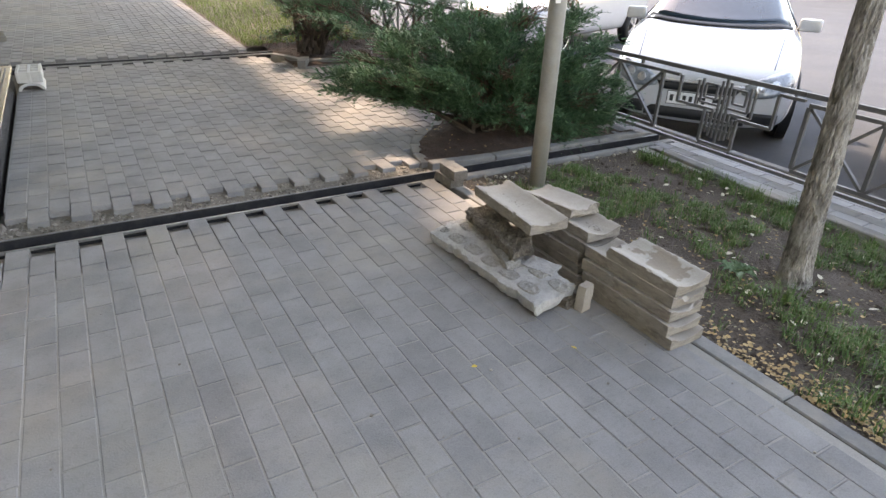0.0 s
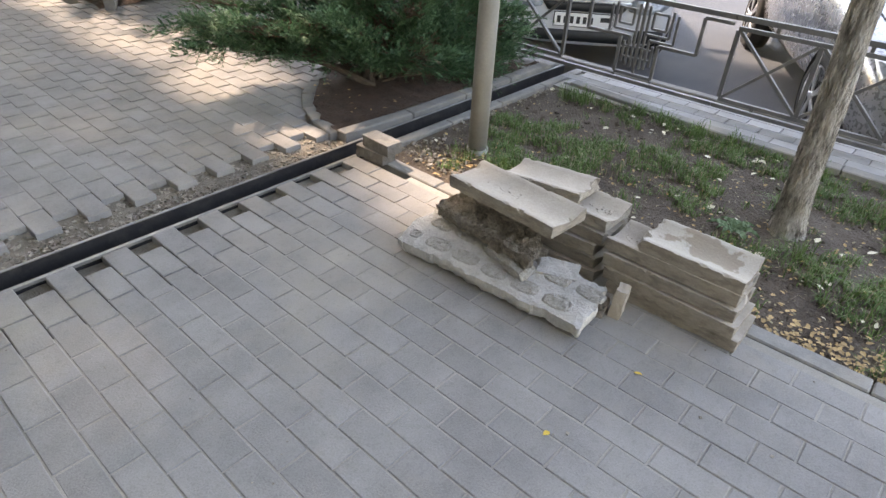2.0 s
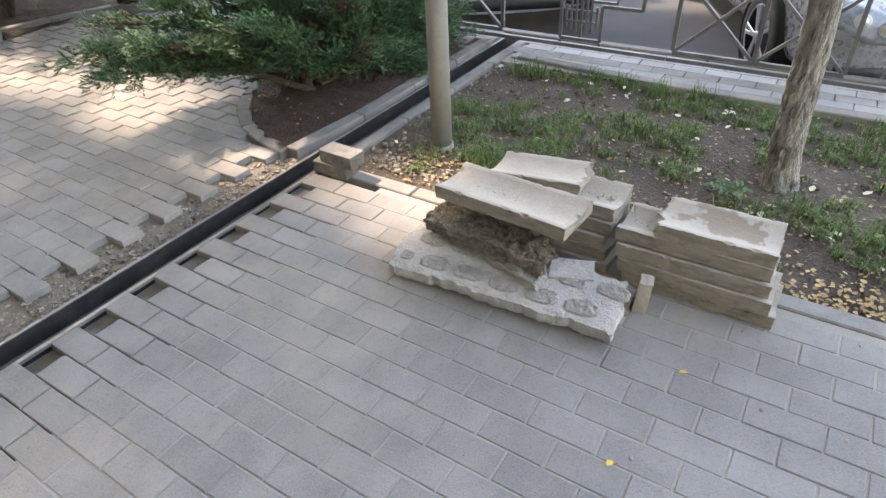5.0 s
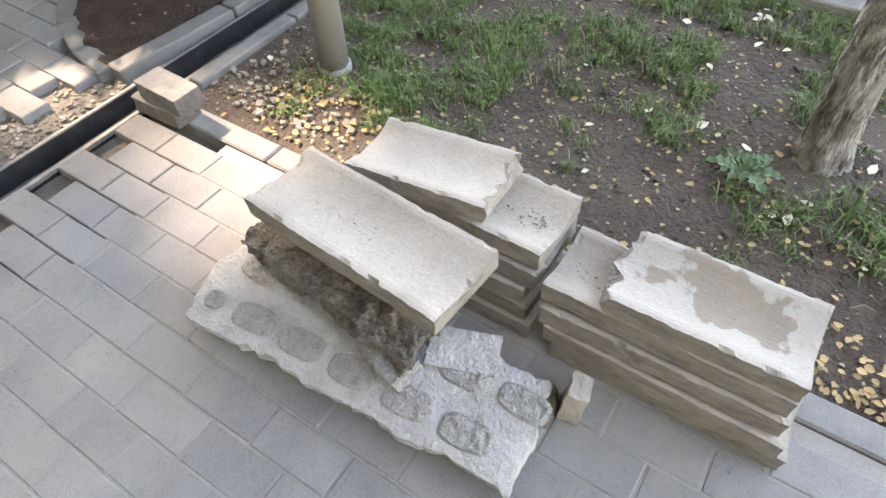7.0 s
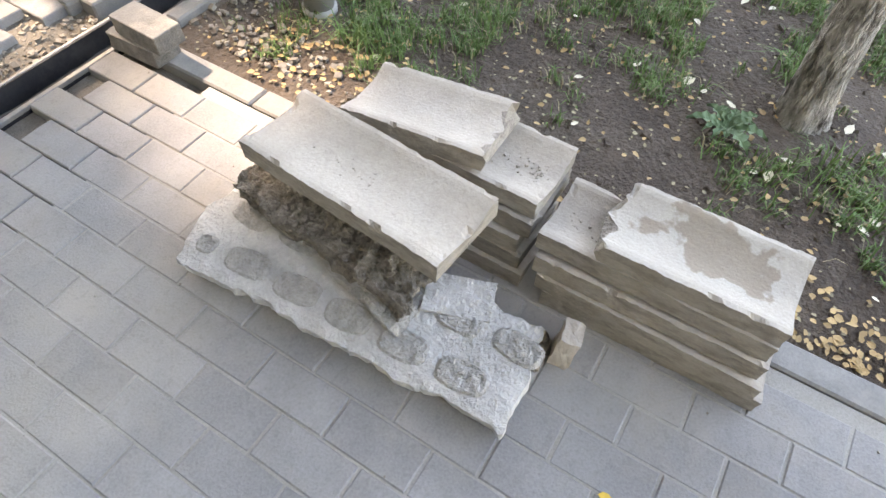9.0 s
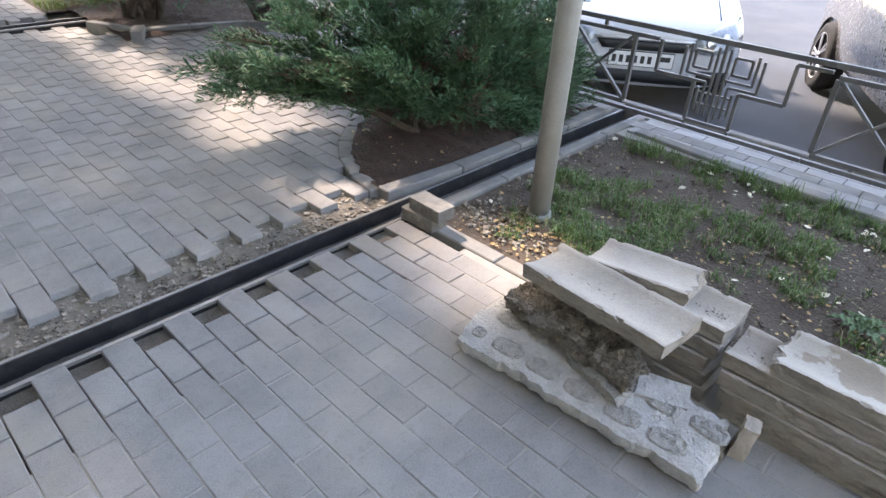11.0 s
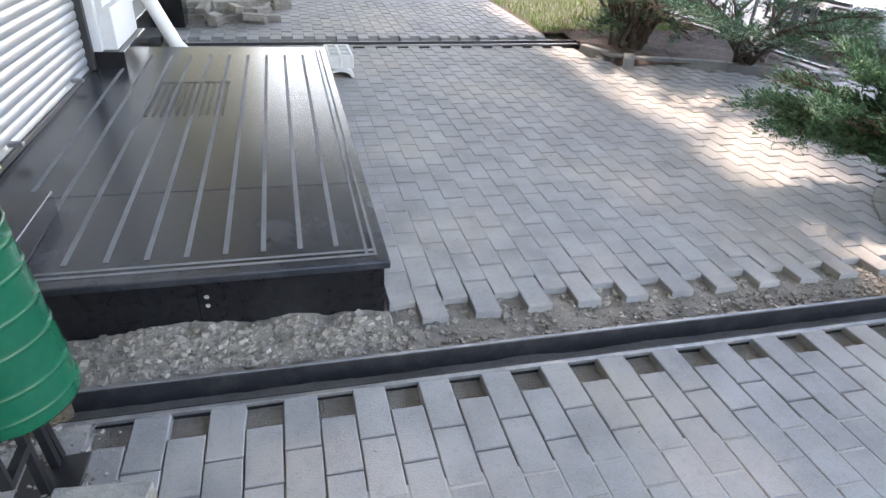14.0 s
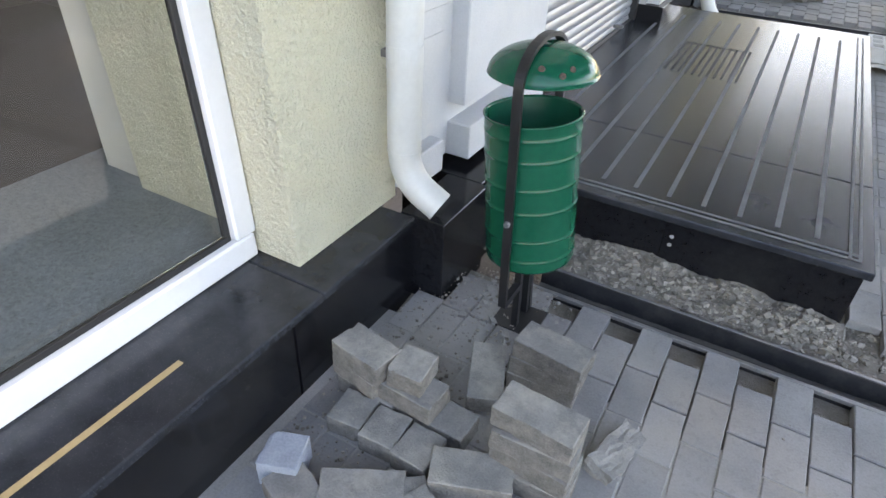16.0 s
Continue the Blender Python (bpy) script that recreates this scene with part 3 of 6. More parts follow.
PT = 0.29
plinth = tagged(new("plinth"), "black polished granite plinth along the wall foot", "plinth", kind="structure")
for y0, y1 in ((-2.4, -1.2), (-1.2, -0.2), (-0.2, 0.7), (0.7, 1.6), (1.6, 2.545), (2.55, 3.12)):
    part("facing", box(-1.67, WALL_X, y0 + 0.0015, y1 - 0.0015, -0.07, PT - 0.028, 0.001), GRANITE, plinth)
for y0, y1 in ((-2.4, -0.6), (-0.6, 1.1), (1.1, 2.66), (2.66, 3.12)):
    part("sill", box(-2.0, WALL_X + 0.012, y0 + 0.001, y1 - 0.001, PT - 0.027, PT, 0.004), GRANITE_TOP, plinth)
part("pier_facing", box(-1.7, -1.535, 3.125, 3.44, -0.07, PT - 0.001, 0.003), GRANITE, plinth)
part("pier_facing", box(-1.9, -1.56, 3.442, 3.734, -0.07, PT - 0.001, 0.003), GRANITE, plinth)
part("pier_facing", box(-1.9, -1.47, 3.736, 4.24, 0.232, PT + 0.03, 0.003), GRANITE, plinth)
part("pier_facing", box(-1.95, -1.58, 6.2, 6.95, 0.0, 0.37, 0.003), GRANITE, plinth)
part("pier_facing", box(-1.95, -1.66, 6.95, 8.4, 0.0, 0.40, 0.003), GRANITE, plinth)
part("pier_facing", box(-1.95, -1.5, 8.4, 9.6, 0.0, 0.42, 0.003), GRANITE, plinth)
part("gold_line", box(-1.765, -1.748, 1.2, 2.29, PT + 0.0005, PT + 0.002), BRASS, plinth, "worn yellow tape line")
wall("wall_pilaster", "cream rough stucco pilaster beside the shop window", [(-2.4, -1.765, 2.71, 3.2, PT + 0.0005, 3.6)], STUCCO_Y)
wall("wall_white", "white stucco wall with stepped mouldings", [(-2.4, -1.755, 3.2005, 4.24, PT + 0.0305, 3.6)], STUCCO_W)
wall("wall_far", "white stucco pier and wall beyond the shutter", [(-2.4, -1.70, 6.2, 6.95, 0.3705, 3.6), (-2.4, -1.82, 6.951, 8.4, 0.4005, 3.6)], STUCCO_W)
wall("wall_end", "cream stucco wall in the distance", [(-2.4, -1.6, 8.401, 9.6, 0.4205, 3.6), (-2.4, -1.75, 9.601, 40.0, -0.1, 3.6)], STUCCO_Y)
wall("wall_over_window", "cream stucco wall over the shop window", [(-2.4, -1.8, -2.4, 2.709, 2.4, 3.6)], STUCCO_Y)
wall("wall_south", "cream stucco wall closing the shop front", [(-2.4, -1.7, -6.0, -2.405, -0.1, 3.6)], STUCCO_Y)
wall("wall_lintel", "white wall over the roller shutter", [(-2.4, -1.76, 4.2405, 6.1995, 2.6, 3.6)], STUCCO_W)
wall("wall_upper", "upper storeys of the building, cream stucco", [(-2.6, -1.76, -6.0, 40.0, 3.6005, 9.0)], STUCCO_Y)

# roller shutter
shut = thing("roller_shutter", "closed light grey metal roller shutter", "shutter")
z = 0.25
while z < 2.6:
    bm = bmesh.new()
    prof = [(-1.796, 0), (-1.789, 0.010), (-1.786, 0.026), (-1.788, 0.042), (-1.796, 0.052)]
    va = [bm.verts.new((x, 4.25, z + dz)) for x, dz in prof]
    vb = [bm.verts.new((x, 6.19, z + dz)) for x, dz in prof]
    for i in range(len(prof) - 1):
        bm.faces.new((va[i], vb[i], vb[i + 1], va[i + 1]))
    part("slat", bm, SHUTTER, shut, smooth=True)
    z += 0.0535
part("bottom_bar", box(-1.81, -1.77, 4.25, 6.19, 0.245, 0.275, 0.003), CARBLACK, shut)
part("guide", box(-1.83, -1.75, 6.15, 6.198, 0.27, 2.6, 0.003), CARBLACK, shut, "dark guide rail")
part("guide", box(-1.83, -1.75, 4.242, 4.28, 0.27, 2.6, 0.003), SHUTTER, shut)
part("back_panel", box(-1.9, -1.84, 4.25, 6.19, 0.25, 2.6), SHUTTER, shut)
for y in (4.75, 5.75):
    part("latch", box(-1.782, -1.72, y, y + 0.03, 0.30, 0.32, 0.003), RAIL, shut)

# shop window
win = tagged(new("window_1"), "white plastic framed shop window with clear glass", "window", kind="structure")
WX = -1.91
part("frame_bottom", box(WX - 0.06, WX + 0.004, -2.4, 2.70, PT + 0.0005, PT + 0.075, 0.006), PVC, win)
part("frame_side", box(WX - 0.06, WX + 0.004, 2.635, 2.708, PT + 0.076, 2.4, 0.006), PVC, win)
part("gasket", box(WX - 0.035, WX - 0.018, -2.4, 2.634, PT + 0.0755, PT + 0.095, 0.002), GASKET, win)
part("gasket", box(WX - 0.035, WX - 0.018, 2.615, 2.6345, PT + 0.0955, 2.4, 0.002), GASKET, win)
pane = part("pane", box(WX - 0.032, WX - 0.026, -2.4, 2.614, PT + 0.0955, 2.4), GLASS, win)
pane.visible_shadow = False
room = tagged(new("shop_interior"), "shop interior behind the window, its dimness put into near-black walls and floor", "room", kind="structure")
part("inner_sill", box(-2.75, WX - 0.061, -2.4, 2.9, PT - 0.1, PT + 0.06, 0.004), TERRAZZO, room, "speckled grey terrazzo sill")
part("inner_column", box(-2.62, WX - 0.062, 2.75, 2.95, PT + 0.0605, 3.0), PLASTER, room, "cream plastered reveal")
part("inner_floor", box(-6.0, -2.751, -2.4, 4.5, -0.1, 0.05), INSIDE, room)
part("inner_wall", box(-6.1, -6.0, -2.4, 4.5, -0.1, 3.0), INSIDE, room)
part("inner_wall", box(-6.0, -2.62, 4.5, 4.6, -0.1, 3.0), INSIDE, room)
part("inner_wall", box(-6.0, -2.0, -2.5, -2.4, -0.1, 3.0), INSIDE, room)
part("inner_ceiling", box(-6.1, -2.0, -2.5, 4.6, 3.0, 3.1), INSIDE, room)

# the old front leans back a little as it rises
for name in ("wall_pilaster", "window_1", "wall_over_window"):
    ob = bpy.data.objects[name]
    lean = Matrix.Identity(4)
    lean[0][2], lean[0][3] = -0.05, 0.05 * PT
    for piece in (ob, *ob.children):
        if piece.data:
            piece.data.transform(lean)

# ---- concrete gutters ----
def gutter(name, label, m, length=0.5, width=0.2, thick=0.055, material=GUTTER, broken=0.0, seed=1.0, sag=0.022, group="gutter stack"):
    """A cast concrete gutter length: flat base, upright sides and a shallow hollow top; one end may be broken off."""
    bm = bmesh.new()
    nu, nv = 56, 20
    def hollow(v):
        a = abs(v)
        return thick - sag * (1 - (a / 0.86) ** 2) if a < 0.86 else thick
    rows = []
    for i in range(nu + 1):
        y = -length / 2 + length * i / nu
        ring = []
        prof = [(-1, 0), (-0.985, 0.35), (-1, 0.7)] + [(-1 + 2 * j / nv, None) for j in range(nv + 1)] + [(1, 0.7), (0.985, 0.35), (1, 0)]
        for v, h in prof:
            x = v * width / 2
            z = hollow(v) if h is None else h * thick
            yy = y
            if broken and i >= nu - 2:
                yy += (1 if i == nu else 0.5) * broken * (noise.noise(Vector((x * 22, seed * 3, z * 12))) + 0.5 * noise.noise(Vector((x * 60, seed, z * 30))))
            ring.append(bm.verts.new((x, yy, z)))
        rows.append(ring)
    for a, b in zip(rows, rows[1:]):
        for j in range(len(a) - 1):
            bm.faces.new((a[j], a[j + 1], b[j + 1], b[j]))
        bm.faces.new((a[-1], a[0], b[0], b[-1]))
    bm.faces.new(rows[0])
    bm.faces.new(rows[-1][::-1])
    for v in bm.verts:
        p = v.co * 18 + Vector((seed * 5, seed, 0))
        rim = abs(v.co.x) > width / 2 - 0.008 or abs(v.co.y) > length / 2 - 0.012
        chip = max(0.0, noise.noise(v.co * 26 + Vector((seed, 3, seed))) - 0.25) if rim and v.co.z > thick * 0.5 else 0.0
        v.co += noise.noise_vector(p) * (0.0028 if rim else 0.0012) + noise.noise_vector(v.co * 70) * (0.0016 if rim else 0.0006)
        v.co.z -= chip * 0.03
        v.co.x *= 1 - chip * 0.08
    bmesh.ops.recalc_face_normals(bm, faces=bm.faces[:])
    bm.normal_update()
    # upright faces take the darker side tone
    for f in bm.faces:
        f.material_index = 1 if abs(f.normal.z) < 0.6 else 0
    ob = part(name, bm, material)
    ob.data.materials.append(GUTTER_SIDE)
    ob.matrix_world = m
    return tagged(ob, label, "gutter block", group)


plain = "sandy grey concrete gutter block in a stack"
for i, (dx, dy, rz) in enumerate([(-0.004, -0.045, 0.5), (-0.012, -0.026, -0.9), (-0.002, -0.008, 0.9), (0.012, 0.0, -0.4)]):
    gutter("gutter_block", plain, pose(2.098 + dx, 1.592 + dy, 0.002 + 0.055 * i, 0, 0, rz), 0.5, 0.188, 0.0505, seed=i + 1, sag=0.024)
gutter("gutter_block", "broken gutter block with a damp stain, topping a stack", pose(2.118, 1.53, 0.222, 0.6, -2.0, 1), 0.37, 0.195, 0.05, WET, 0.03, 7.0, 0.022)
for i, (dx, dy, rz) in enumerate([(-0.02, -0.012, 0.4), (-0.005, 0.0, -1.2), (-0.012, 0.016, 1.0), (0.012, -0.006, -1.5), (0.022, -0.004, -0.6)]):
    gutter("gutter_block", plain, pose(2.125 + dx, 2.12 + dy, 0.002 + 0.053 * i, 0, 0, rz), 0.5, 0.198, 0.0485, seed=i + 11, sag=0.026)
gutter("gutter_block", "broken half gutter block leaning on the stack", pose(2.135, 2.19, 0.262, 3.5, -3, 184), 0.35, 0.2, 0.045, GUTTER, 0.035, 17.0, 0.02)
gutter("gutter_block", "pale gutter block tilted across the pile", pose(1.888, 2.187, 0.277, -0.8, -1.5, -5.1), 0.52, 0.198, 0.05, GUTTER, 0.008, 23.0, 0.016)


def rough_slab():
    """A long broken slab lying bottom up, with worn oval knobs and small ring marks in two rows."""
    t = thing("rough_slab", "pale rough concrete slab with oval knobs, lying bottom up", "concrete slab", pose(1.755, 2.142, 0.033, 0, -8, 2.9))
    L, W, H = 0.83, 0.235, 0.06
    bm = bmesh.new()
    nu, nv = 84, 26
    grid = []
    for i in range(nu + 1):
        row = []
        for j in range(nv + 1):
            u, v = -L / 2 + L * i / nu, -W / 2 + W * j / nv
            e = min(i, nu - i, 3) / 3 * min(j, nv - j, 2) / 2
            ox = 0.012 * noise.noise(Vector((u * 9, v * 3, 4))) + 0.010 * noise.noise(Vector((u * 30, v * 8, 1))) + 0.005 * noise.noise(Vector((u * 90, v * 8, 3)))
            oy = 0.03 * noise.noise(Vector((v * 14, 7, u))) if i > nu - 4 or i < 4 else 0
            z = H + 0.003 * noise.noise(Vector((u * 25, v * 25, 2))) + 0.002 * noise.noise(Vector((u * 80, v * 80, 2)))
            if e < 1:
                z -= (1 - e) * (0.002 + 0.009 * abs(noise.noise(Vector((u * 40, v * 40, 9)))))
            row.append(bm.verts.new((v + (ox if j in (0, nv) else 0), u + oy, z)))
        grid.append(row)
    for i in range(nu):
        for j in range(nv):
            bm.faces.new((grid[i][j], grid[i][j + 1], grid[i + 1][j + 1], grid[i + 1][j]))
    rim = [grid[i][0] for i in range(nu + 1)] + [grid[nu][j] for j in range(1, nv + 1)] + [grid[i][nv] for i in range(nu - 1, -1, -1)] + [grid[0][j] for j in range(nv - 1, 0, -1)]
    mid = [bm.verts.new((v.co.x * 1.01 + 0.008 * noise.noise(v.co * 40), v.co.y * 1.005 + 0.008 * noise.noise(v.co * 50), H * 0.5 + 0.008 * noise.noise(v.co * 30))) for v in rim]
    low = [bm.verts.new((v.co.x * 0.93 + 0.008 * noise.noise(v.co * 33), v.co.y * 0.985, 0.004 * noise.noise(v.co * 20))) for v in rim]
    n = len(rim)
    for a, b in ((rim, mid), (mid, low)):
        for k in range(n):
            bm.faces.new((a[k], a[(k + 1) % n], b[(k + 1) % n], b[k]))
    bm.faces.new(low)
    bmesh.ops.recalc_face_normals(bm, faces=bm.faces[:])
    part("body", bm, ROUGH, t)

    def knob(x, y, l, w, turn, seed):
        bm = bmesh.new()
        sides, rings = 28, 6
        last, rows = None, []
        for r in range(rings + 1):
            k = 1 - r / rings
            row = []
            for s in range(sides):
                a = s * math.tau / sides
                c, d = math.cos(a), math.sin(a)
                px = math.copysign(abs(c) ** 0.55, c) * w / 2 * k
                py = math.copysign(abs(d) ** 0.8, d) * l / 2 * k
                z = (0.0 if r == 0 else 0.009 if r == 1 else 0.0085 + 0.008 * noise.noise(Vector((px * 60 + seed, py * 60, seed))))
                row.append(bm.verts.new((px, py, z)))
            rows.append(row)
        for a, b in zip(rows, rows[1:]):
            for s in range(sides):
                bm.faces.new((a[s], a[(s + 1) % sides], b[(s + 1) % sides], b[s]))
        bmesh.ops.remove_doubles(bm, verts=bm.verts, dist=0.0004)
        bmesh.ops.transform(bm, verts=bm.verts, matrix=pose(x, y, H - 0.002, 0, 0, turn))
        bmesh.ops.recalc_face_normals(bm, faces=bm.faces[:])
        part("knob", bm, KNOB, t, "worn oval knob of exposed aggregate")

    for i in range(5):
        knob(-0.055, 0.245 - 0.137 * i, 0.118, 0.07, 4, i)
    for i in range(6):
        knob(0.052, 0.31 - 0.137 * i, 0.115, 0.066, -3, i + 9)
    knob(-0.06, 0.36, 0.05, 0.05, 0, 30)
    for i in range(5):
        for x in (-0.005, 0.095):
            bm = lathe([(0.0085, 0.0), (0.0095, 0.0015), (0.0105, 0.0)], 18)
            bmesh.ops.transform(bm, verts=bm.verts, matrix=pose(x, 0.30 - 0.137 * i, H + 0.001))
            part("ring_mark", bm, ROUGH, t)
    return t


KNOB = surface("exposed_aggregate", (0.27, 0.26, 0.24), (0.50, 0.48, 0.45), 60, 170, 0.95, 1.0, relief=0.014)
rough_slab()


def lump(name, label, category, m, size, material, seed, levels=4, jag=0.2, group="rubble pile"):
    """A broken lump: a box, cut fine and roughened."""
    bm = box(-size[0] / 2, size[0] / 2, -size[1] / 2, size[1] / 2, 0, size[2])
    bmesh.ops.subdivide_edges(bm, edges=bm.edges[:], cuts=levels, use_grid_fill=True)
    bmesh.ops.subdivide_edges(bm, edges=bm.edges[:], cuts=1, use_grid_fill=True)
    s = min(size)
    for v in bm.verts:
        p = v.co.copy()
        n = noise.noise_vector(p * (0.9 / s) + Vector((seed, seed, 0))) * s * jag + noise.noise_vector(p * (3.5 / s) + Vector((seed, 0, seed))) * s * jag * 0.45 + noise.noise_vector(p * (9 / s)) * s * jag * 0.2
        if p.z < 0.001:
            n.z = 0
        v.co += n
    ob = part(name, bm, material)
    ob.matrix_world = m
    return tagged(ob, label, category, group)


lump("mortar_lump", "dark broken mortar slab under the tilted gutter block", "concrete rubble", pose(1.83, 2.245, 0.142, 0, -10, -8), (0.13, 0.5, 0.045), DARKROUGH, 2.0, 12, 0.62)
lump("mortar_lump", "crumbled mortar bed between rough slab and broken mortar", "concrete rubble", pose(1.865, 2.25, 0.095, 0, -8, -5), (0.07, 0.4, 0.06), DARKROUGH, 12.0, 9, 0.4)
lump("mortar_lump", "dark mortar piece carrying the tilted gutter block", "concrete rubble", pose(1.92, 2.25, 0.195, 0, -3, -5), (0.07, 0.3, 0.085), DARKROUGH, 14.0, 8, 0.12)
lump("mortar_lump", "pale crumbling mortar lump on the rough slab", "concrete rubble", pose(1.765, 2.1, 0.092, 0, -8, -12), (0.07, 0.22, 0.04), KNOB, 5.0, 7, 0.3)
lump("mortar_lump", "flat pale broken concrete piece under the rubble", "concrete rubble", pose(1.85, 1.93, 0.105, 0, -8, 20), (0.09, 0.15, 0.012), ROUGH, 8.0, 5, 0.25)
lump("stone_prop", "dark rough stone propping the slab end", "stone", pose(1.87, 1.76, 0.0, 0, 0, 15), (0.09, 0.07, 0.045), DARKROUGH, 3.0, 3, 0.3)
lump("stone_prop", "grey stone under the rough slab", "stone", pose(1.83, 2.1, 0.0, 0, 0, 5), (0.08, 0.5, 0.045), DARKROUGH, 4.0, 5, 0.2)
lump("gutter_chip", "small pale stub of broken gutter block standing on end", "concrete rubble", pose(1.9, 1.695, 0.0, 4, -3, 10), (0.055, 0.042, 0.13), GUTTER, 6.0, 3, 0.13)


# ---- loose paving blocks ----
def loose(m, size=(0.1, 0.2, 0.062), seed=0, label="", group="loose pavers", chip=0.2, material=None):
    """A loose paving block: crisp edges with small chips, a rough shoulder line round its darker sides, dusty top."""
    bm = box(-size[0] / 2, size[0] / 2, -size[1] / 2, size[1] / 2, 0, size[2], 0.0025)
    bmesh.ops.subdivide_edges(bm, edges=[e for e in bm.edges if e.calc_length() > 0.03], cuts=7, use_grid_fill=True)
    for v in bm.verts:
        c = v.co.copy()
        n = noise.noise(c * 30 + Vector((seed * 3.1, seed, 0)))
        edges = (abs(c.x) > size[0] * 0.46) + (abs(c.y) > size[1] * 0.47) + (c.z > size[2] * 0.92 or c.z < size[2] * 0.08)
        v.co += noise.noise_vector(c * 90 + Vector((seed, 0, 0))) * 0.0009
        if edges == 1 and size[2] * 0.08 < c.z < size[2] * 0.92:
            v.co += noise.noise_vector(c * 45 + Vector((0, seed, 0))) * 0.002
            if c.z < size[2] * 0.5:
                v.co.x *= 1.012
                v.co.y *= 1.006
        if edges >= 2 and n > 0.2:
            v.co = v.co.lerp(Vector((0, 0, size[2] / 2)), chip * 0.55 * (n - 0.2))
    bm.normal_update()
    # upright faces take a browner, darker tone than the top
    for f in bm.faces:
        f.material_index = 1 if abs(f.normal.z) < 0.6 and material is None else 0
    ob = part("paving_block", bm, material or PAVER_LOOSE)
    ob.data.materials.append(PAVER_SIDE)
    ob.matrix_world = m
    return tagged(ob, label or "loose grey concrete paving block in a pile", "paving block", group)


H6 = 0.0635
# the two blocks by the kerb
loose(pose(2.145, 3.26, 0.003, 0, 0, 2), seed=1, label="sunlit loose paving block lying by the drain channel")
loose(pose(2.15, 3.215, 0.068, 0, 0, -2), seed=2, label="sunlit paving block set on top of another")
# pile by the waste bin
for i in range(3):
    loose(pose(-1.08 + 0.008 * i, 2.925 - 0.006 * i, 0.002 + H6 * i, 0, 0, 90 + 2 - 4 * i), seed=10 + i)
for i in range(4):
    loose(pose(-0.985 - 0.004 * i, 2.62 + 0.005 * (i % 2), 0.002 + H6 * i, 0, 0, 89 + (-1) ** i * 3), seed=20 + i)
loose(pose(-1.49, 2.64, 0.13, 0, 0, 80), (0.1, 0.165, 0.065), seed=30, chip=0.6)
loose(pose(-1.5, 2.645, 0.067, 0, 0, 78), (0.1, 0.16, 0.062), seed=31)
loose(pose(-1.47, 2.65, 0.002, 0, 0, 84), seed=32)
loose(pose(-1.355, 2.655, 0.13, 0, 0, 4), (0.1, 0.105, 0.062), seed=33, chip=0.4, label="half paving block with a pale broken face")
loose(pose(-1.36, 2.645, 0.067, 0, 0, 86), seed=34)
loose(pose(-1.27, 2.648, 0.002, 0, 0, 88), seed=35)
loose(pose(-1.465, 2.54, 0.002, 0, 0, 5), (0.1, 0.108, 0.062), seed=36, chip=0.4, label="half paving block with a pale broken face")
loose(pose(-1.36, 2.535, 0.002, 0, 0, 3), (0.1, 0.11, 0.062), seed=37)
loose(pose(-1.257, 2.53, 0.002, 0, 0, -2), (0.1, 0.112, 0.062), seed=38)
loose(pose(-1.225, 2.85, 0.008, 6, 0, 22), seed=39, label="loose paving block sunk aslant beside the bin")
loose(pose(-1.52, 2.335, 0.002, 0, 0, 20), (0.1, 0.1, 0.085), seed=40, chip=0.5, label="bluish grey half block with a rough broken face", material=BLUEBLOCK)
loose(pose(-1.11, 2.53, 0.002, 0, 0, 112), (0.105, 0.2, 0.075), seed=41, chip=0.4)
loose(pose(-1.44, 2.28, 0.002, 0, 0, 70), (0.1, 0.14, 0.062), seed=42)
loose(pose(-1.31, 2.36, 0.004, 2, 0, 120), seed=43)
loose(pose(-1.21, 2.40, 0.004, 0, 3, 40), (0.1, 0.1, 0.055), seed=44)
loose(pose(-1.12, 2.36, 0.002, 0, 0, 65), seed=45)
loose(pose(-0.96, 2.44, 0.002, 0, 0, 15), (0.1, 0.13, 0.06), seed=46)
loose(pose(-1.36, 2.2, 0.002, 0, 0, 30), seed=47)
lump("block_shard", "thin broken shard of paving block", "concrete rubble", pose(-0.835, 2.80, 0.002, 0, 14, -14), (0.075, 0.17, 0.05), PAVER_LOOSE, 9.0, 3, 0.2, "loose pavers")

